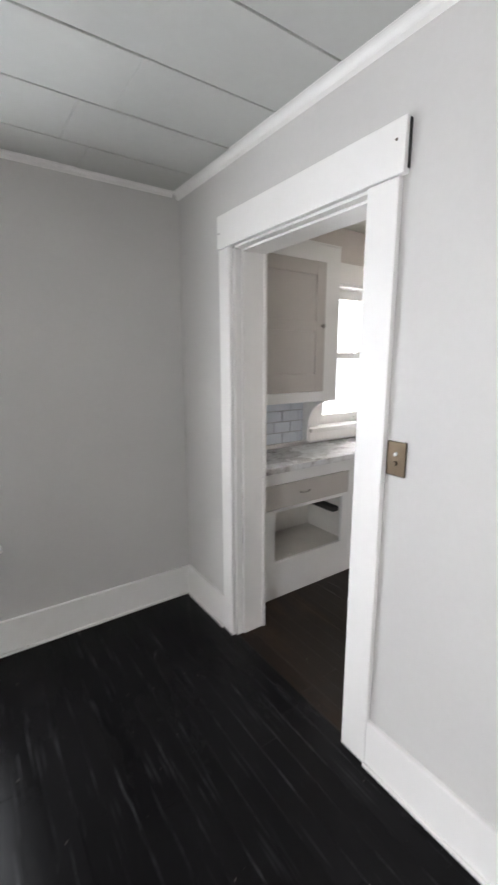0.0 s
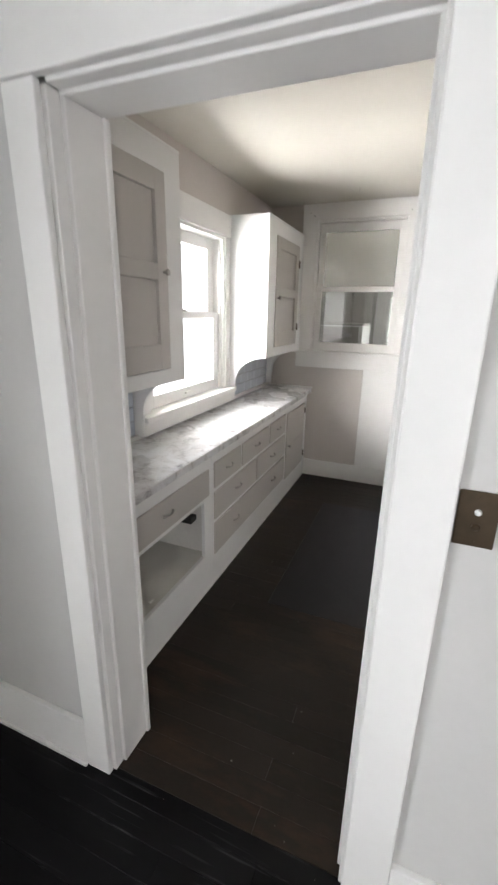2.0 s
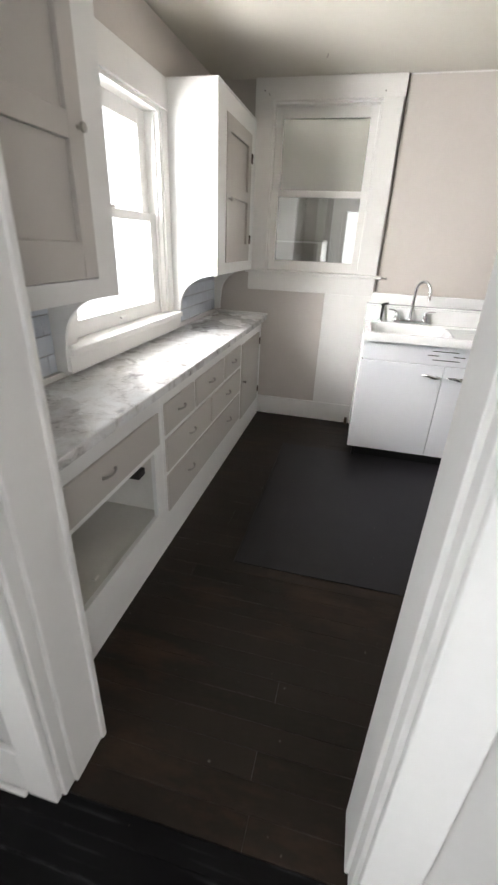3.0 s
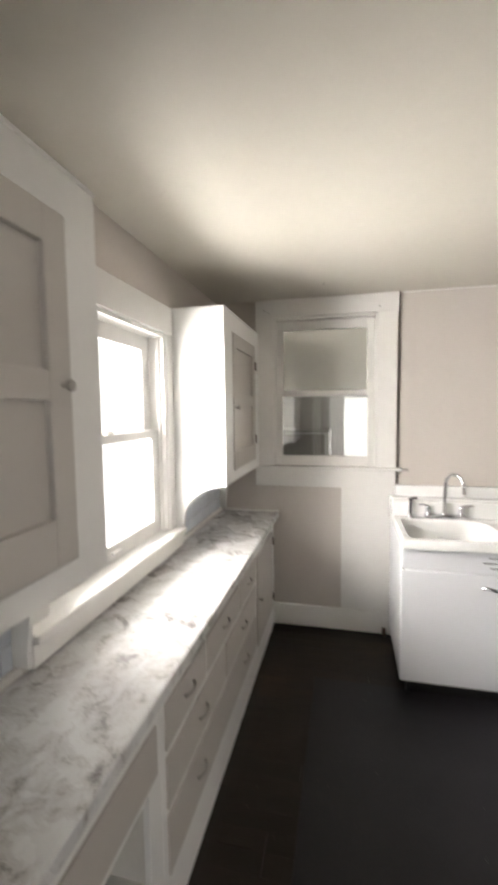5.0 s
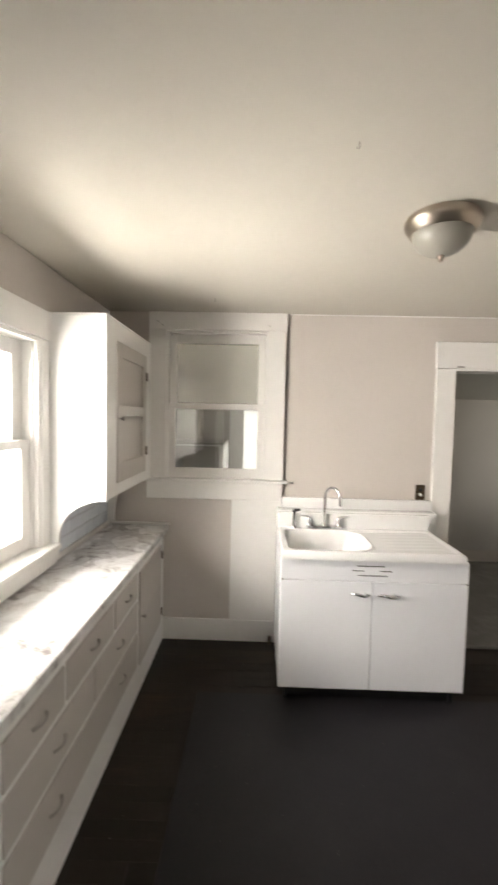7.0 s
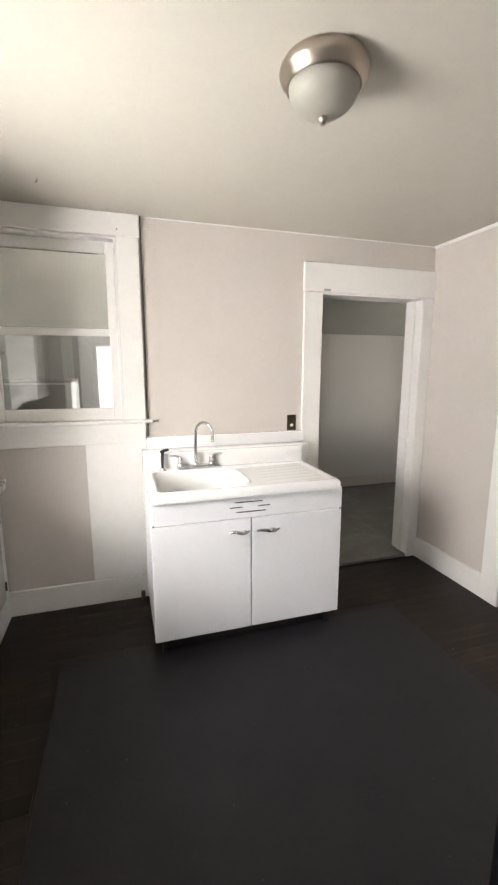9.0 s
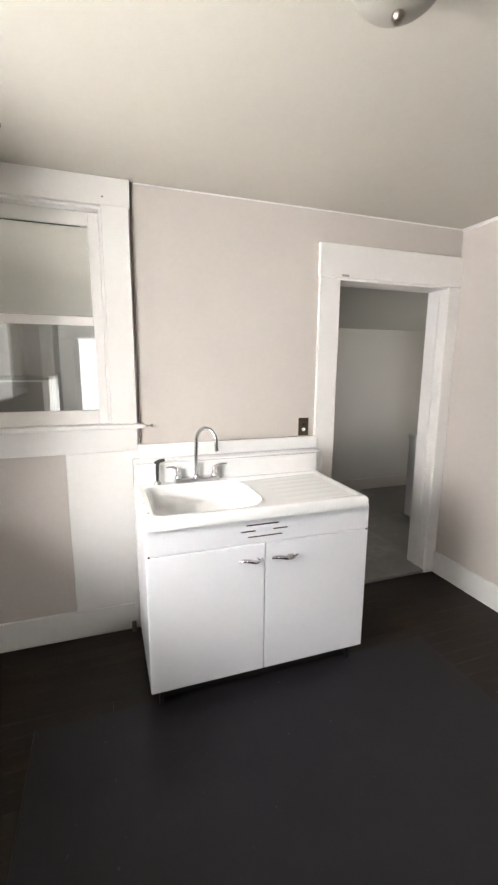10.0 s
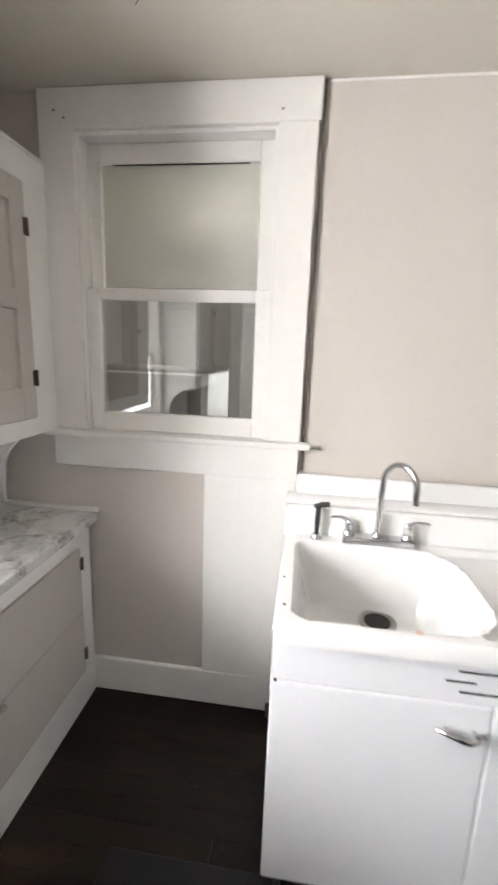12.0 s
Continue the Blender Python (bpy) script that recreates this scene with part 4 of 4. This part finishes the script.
plate("light_switch", 'x', XD0, -1, 0.993, 1.207, 0.072, 0.114, "aged brass push-button light switch plate", "switch", ((0.016, 0.0065, ENAMEL), (-0.014, 0.0075, BRASS)))
plate("wall_outlet", 'x', XE, -1, 0.197, 1.186, 0.070, 0.114, "aged brass outlet plate above the sink", "outlet", ((0.018, 0.012, BLACKP), (-0.018, 0.012, ENAMEL)))
plate("wall_outlet", 'x', XB, -1, -0.32, 0.42, 0.07, 0.114, "dark metal outlet on the back room wall", "outlet", ((0.018, 0.014, BLACKP), (-0.018, 0.014, BLACKP)))

for hx, hy in ((4.06, 1.721), (2.517, 1.155)):
    single("ceiling_hook", tube([(hx, hy, HC + 0.002), (hx, hy, HC - 0.010), (hx - 0.004, hy + 0.003, HC - 0.016), (hx, hy + 0.008, HC - 0.019)], 0.0013, 6), IRON, (hx, hy, HC - 0.02), "tiny dark metal hook in the ceiling", "hook", "ceiling hooks", smooth=True)
lamp = thing("ceiling_light", (2.950, 0.738, HC - 0.012), "brushed nickel flush ceiling light with frosted bowl", "ceiling light")
LC = (2.950, 0.738, HC - 0.012)
part("ceiling_plate", spin([(0.13, 0.0), (0.13, 0.0118)], 'z', LC, 32), NICKEL, lamp)
part("canopy", spin([(0.9 * a, 0.9 * b) for a, b in [(0.152, -0.0005), (0.154, -0.010), (0.149, -0.026), (0.142, -0.031), (0.134, -0.050), (0.126, -0.056), (0.122, -0.050)]], 'z', LC, 48), NICKEL, lamp, "brushed nickel ring", True)
prof = [(0.121, -0.048)] + [(0.121 * math.cos(a), -0.052 - 0.092 * math.sin(a)) for a in [i / 12 * math.pi / 2 for i in range(12)]] + [(0.006, -0.144)]
part("bowl", spin([(0.9 * a, 0.9 * b) for a, b in prof], 'z', LC, 48), FROST, lamp, "frosted glass bowl", True)
part("finial", spin([(a, 0.9 * b) for a, b in [(0.011, -0.141), (0.014, -0.147), (0.013, -0.153), (0.007, -0.160), (0.009, -0.166), (0.004, -0.170)]], 'z', LC, 18), NICKEL, lamp, "", True)

# ---- stove ----
stove = thing("range", (1.86, 0.2, 0), "black enamelled kitchen range against the wall", "stove")
GX0, GX1, GY0, GY1 = 1.475, 2.225, -0.195, 0.558
part("body", box(GX0, GX1, GY0, GY1, 0.03, 0.885, 0.008), BLACK, stove)
part("cooktop", box(GX0, GX1 + 0.055, GY0 - 0.004, GY1 + 0.004, 0.886, 0.912, 0.008), BLACK, stove)
part("side_stamping", boxes([(GX0 + 0.12, GX1 - 0.10, GY1, GY1 + 0.006, 0.16, 0.74)], 0.005), BLACK, stove, "pressed black side panel")
ov = part("oven_door", box(GX1 + 0.002, GX1 + 0.042, GY0 + 0.01, GY1 - 0.01, 0.22, 0.76, 0.008), BLACK, stove)
part("handle", tube([(GX1 + 0.075, GY0 + 0.06, 0.725), (GX1 + 0.085, GY0 + 0.2, 0.725), (GX1 + 0.085, GY1 - 0.2, 0.725), (GX1 + 0.075, GY1 - 0.03, 0.725)], 0.012, 12), BLACKP, ov, "", True)
for y in (GY0 + 0.06, GY1 - 0.045):
    part("bracket", box(GX1 + 0.040, GX1 + 0.085, y - 0.012, y + 0.012, 0.708, 0.742, 0.005), BLACKP, ov)
part("drawer_front", box(GX1 + 0.002, GX1 + 0.034, GY0 + 0.01, GY1 - 0.01, 0.04, 0.205, 0.008), BLACK, stove)
part("control_panel", box(GX1 + 0.002, GX1 + 0.048, GY0 + 0.004, GY1 - 0.004, 0.775, 0.884, 0.008), BLACK, stove)
for k in range(5):
    part("knob", spin([(0.021, 0.0), (0.020, 0.020), (0.016, 0.026)], 'x', (GX1 + 0.047, GY0 + 0.1 + 0.138 * k, 0.83), 18), BLACKP, stove, "", True)
for x in (1.68, 2.03):
    for y in (0.0, 0.37):
        b = part("burner", spin([(0.10, 0), (0.102, 0.006), (0.092, 0.009)], 'z', (x, y, 0.9115), 28), CHROME, stove, "chrome drip ring", True)
        coil = []
        for i in range(80):
            a = i / 79 * 4 * 2 * math.pi
            rr = 0.02 + 0.062 * i / 79
            coil.append((x + rr * math.cos(a), y + rr * math.sin(a), 0.928))
        part("coil", tube(coil, 0.005, 6), BLACKP, b, "", True)
part("back_guard", box(GX0, GX0 + 0.06, GY0, GY1, 0.9125, 1.06, 0.008), BLACK, stove)

# ---- back room ----
ud = thing("door_3", (5.9, -2.51, 0.02), "white panelled door of the back room", "door", "", "structure")
part("leaf", box(5.45, 6.25, -2.515, -2.475, 0.03, 1.93, 0.004), TRIM, ud)
for z0, z1 in ((0.2, 0.9), (1.05, 1.8)):
    part("panel", box(5.57, 6.13, -2.4745, -2.466, z0, z1, 0.004), TRIM, ud)
part("casing", box(5.33, 5.45, -2.519, -2.495, 0.022, 1.94, 0.004), TRIM, ud)
part("casing", box(6.25, 6.36, -2.519, -2.495, 0.022, 1.94, 0.004), TRIM, ud)
part("header", box(5.33, 6.36, -2.519, -2.493, 1.942, 1.97, 0.004), TRIM, ud)
lc = thing("low_cabinet", (5.26, -1.86, 0.022), "plain white low cabinet in the back room", "cabinet")
part("body", box(5.02, 5.50, -2.16, -1.56, 0.022, 0.86, 0.006), STEELW, lc)
part("top", box(5.01, 5.51, -2.17, -1.55, 0.8605, 0.885, 0.004), STEELW, lc)
sc = thing("storage_cabinet", (5.24, 2.1, 0.022), "plain white cabinet with brown top edge on the porch", "cabinet")
part("body", box(4.945, 5.54, 1.722, 2.46, 0.022, 1.472, 0.006), STEELW, sc)
# dark grey sheet over the cabinet's west side
part("side_panel", box(4.937, 4.9445, 1.76, 2.44, 0.04, 1.46, 0.002), CAVEGREY, sc, "dark grey side")
part("top", box(4.934, 5.545, 1.718, 2.465, 1.4725, 1.490, 0.003), CAVEGREY, sc, "worn brown top edge")
porch = bpy.data.objects["wall_back_east"]
for k in range(18):
    z = 0.02 + 0.112 * k
    for a, b in ((0.66, 0.798), (1.772, 2.84)) if 0.14 < z < 1.97 else ((0.66, 2.84),):
        part("clapboard", extrude_outline([(XB - 0.004, z), (XB - 0.024, z), (XB - 0.010, z + 0.110), (XB - 0.004, z + 0.110)], 'y', a, b), SIDING, porch)
structure("baseboard_back", box(XB - 0.018, XB, -2.52, 0.55, 0.022, 0.16, 0.003), WALL, "painted baseboard of the back room", "baseboard")

# ---- on the kitchen floor ----
single("floor_mat", box(2.362, 3.800, -0.290, 1.762, 0.0015, 0.006, 0.0015, 1), MAT_, (3.08, 0.73, 0.0015), "charcoal grey vinyl floor sheet laid over boards", "floor mat")
single("pipe_stub", tube([(4.385, 1.30, 0.003), (4.385, 1.30, 0.06)], 0.014, 12), IRON, (4.385, 1.30, 0.003), "rusty pipe stub beside the sink", "pipe", smooth=True)

# ---- floor boards and tiles ----
tile_field("splashback_west", 1.47, 2.278, 0.916, 1.250)
tile_field("splashback_corner", 3.514, 4.378, 0.916, 1.250)


def board_floor(parent, x0, x1, y0, y1, width, material, seed):
    rnd = random.Random(seed)
    cache = {}
    x = x0
    while x < x1 - 0.005:
        w = round(min(width, x1 - x), 4)
        y = y0
        while y < y1 - 0.01:
            ln = rnd.choice((1.4, 1.9, 2.4, 2.9))
            if y == y0:
                ln *= rnd.choice((0.35, 0.6, 1.0))
            ln = round(min(ln, y1 - y), 3)
            if y1 - y - ln < 0.25:
                ln = round(y1 - y, 3)
            key = (w, ln)
            if key not in cache:
                cache[key] = mesh_of("plank", box(0.0004, w - 0.0004, 0.0003, ln - 0.0003, 0, 0.019, 0.0007, 1), material)
            o = new("plank", cache[key])
            o.parent = parent
            o.location = (x, y, -0.019 - rnd.uniform(0, 0.0008))
            y += ln
        x += width


_floor = bpy.data.objects["floor"]
board_floor(_floor, XW, XD0 + 0.012, YS1, YN, 0.083, FLOOR1, 3)
board_floor(_floor, XD0 + 0.013, XE, YS, YNK, 0.083, FLOOR2, 5)
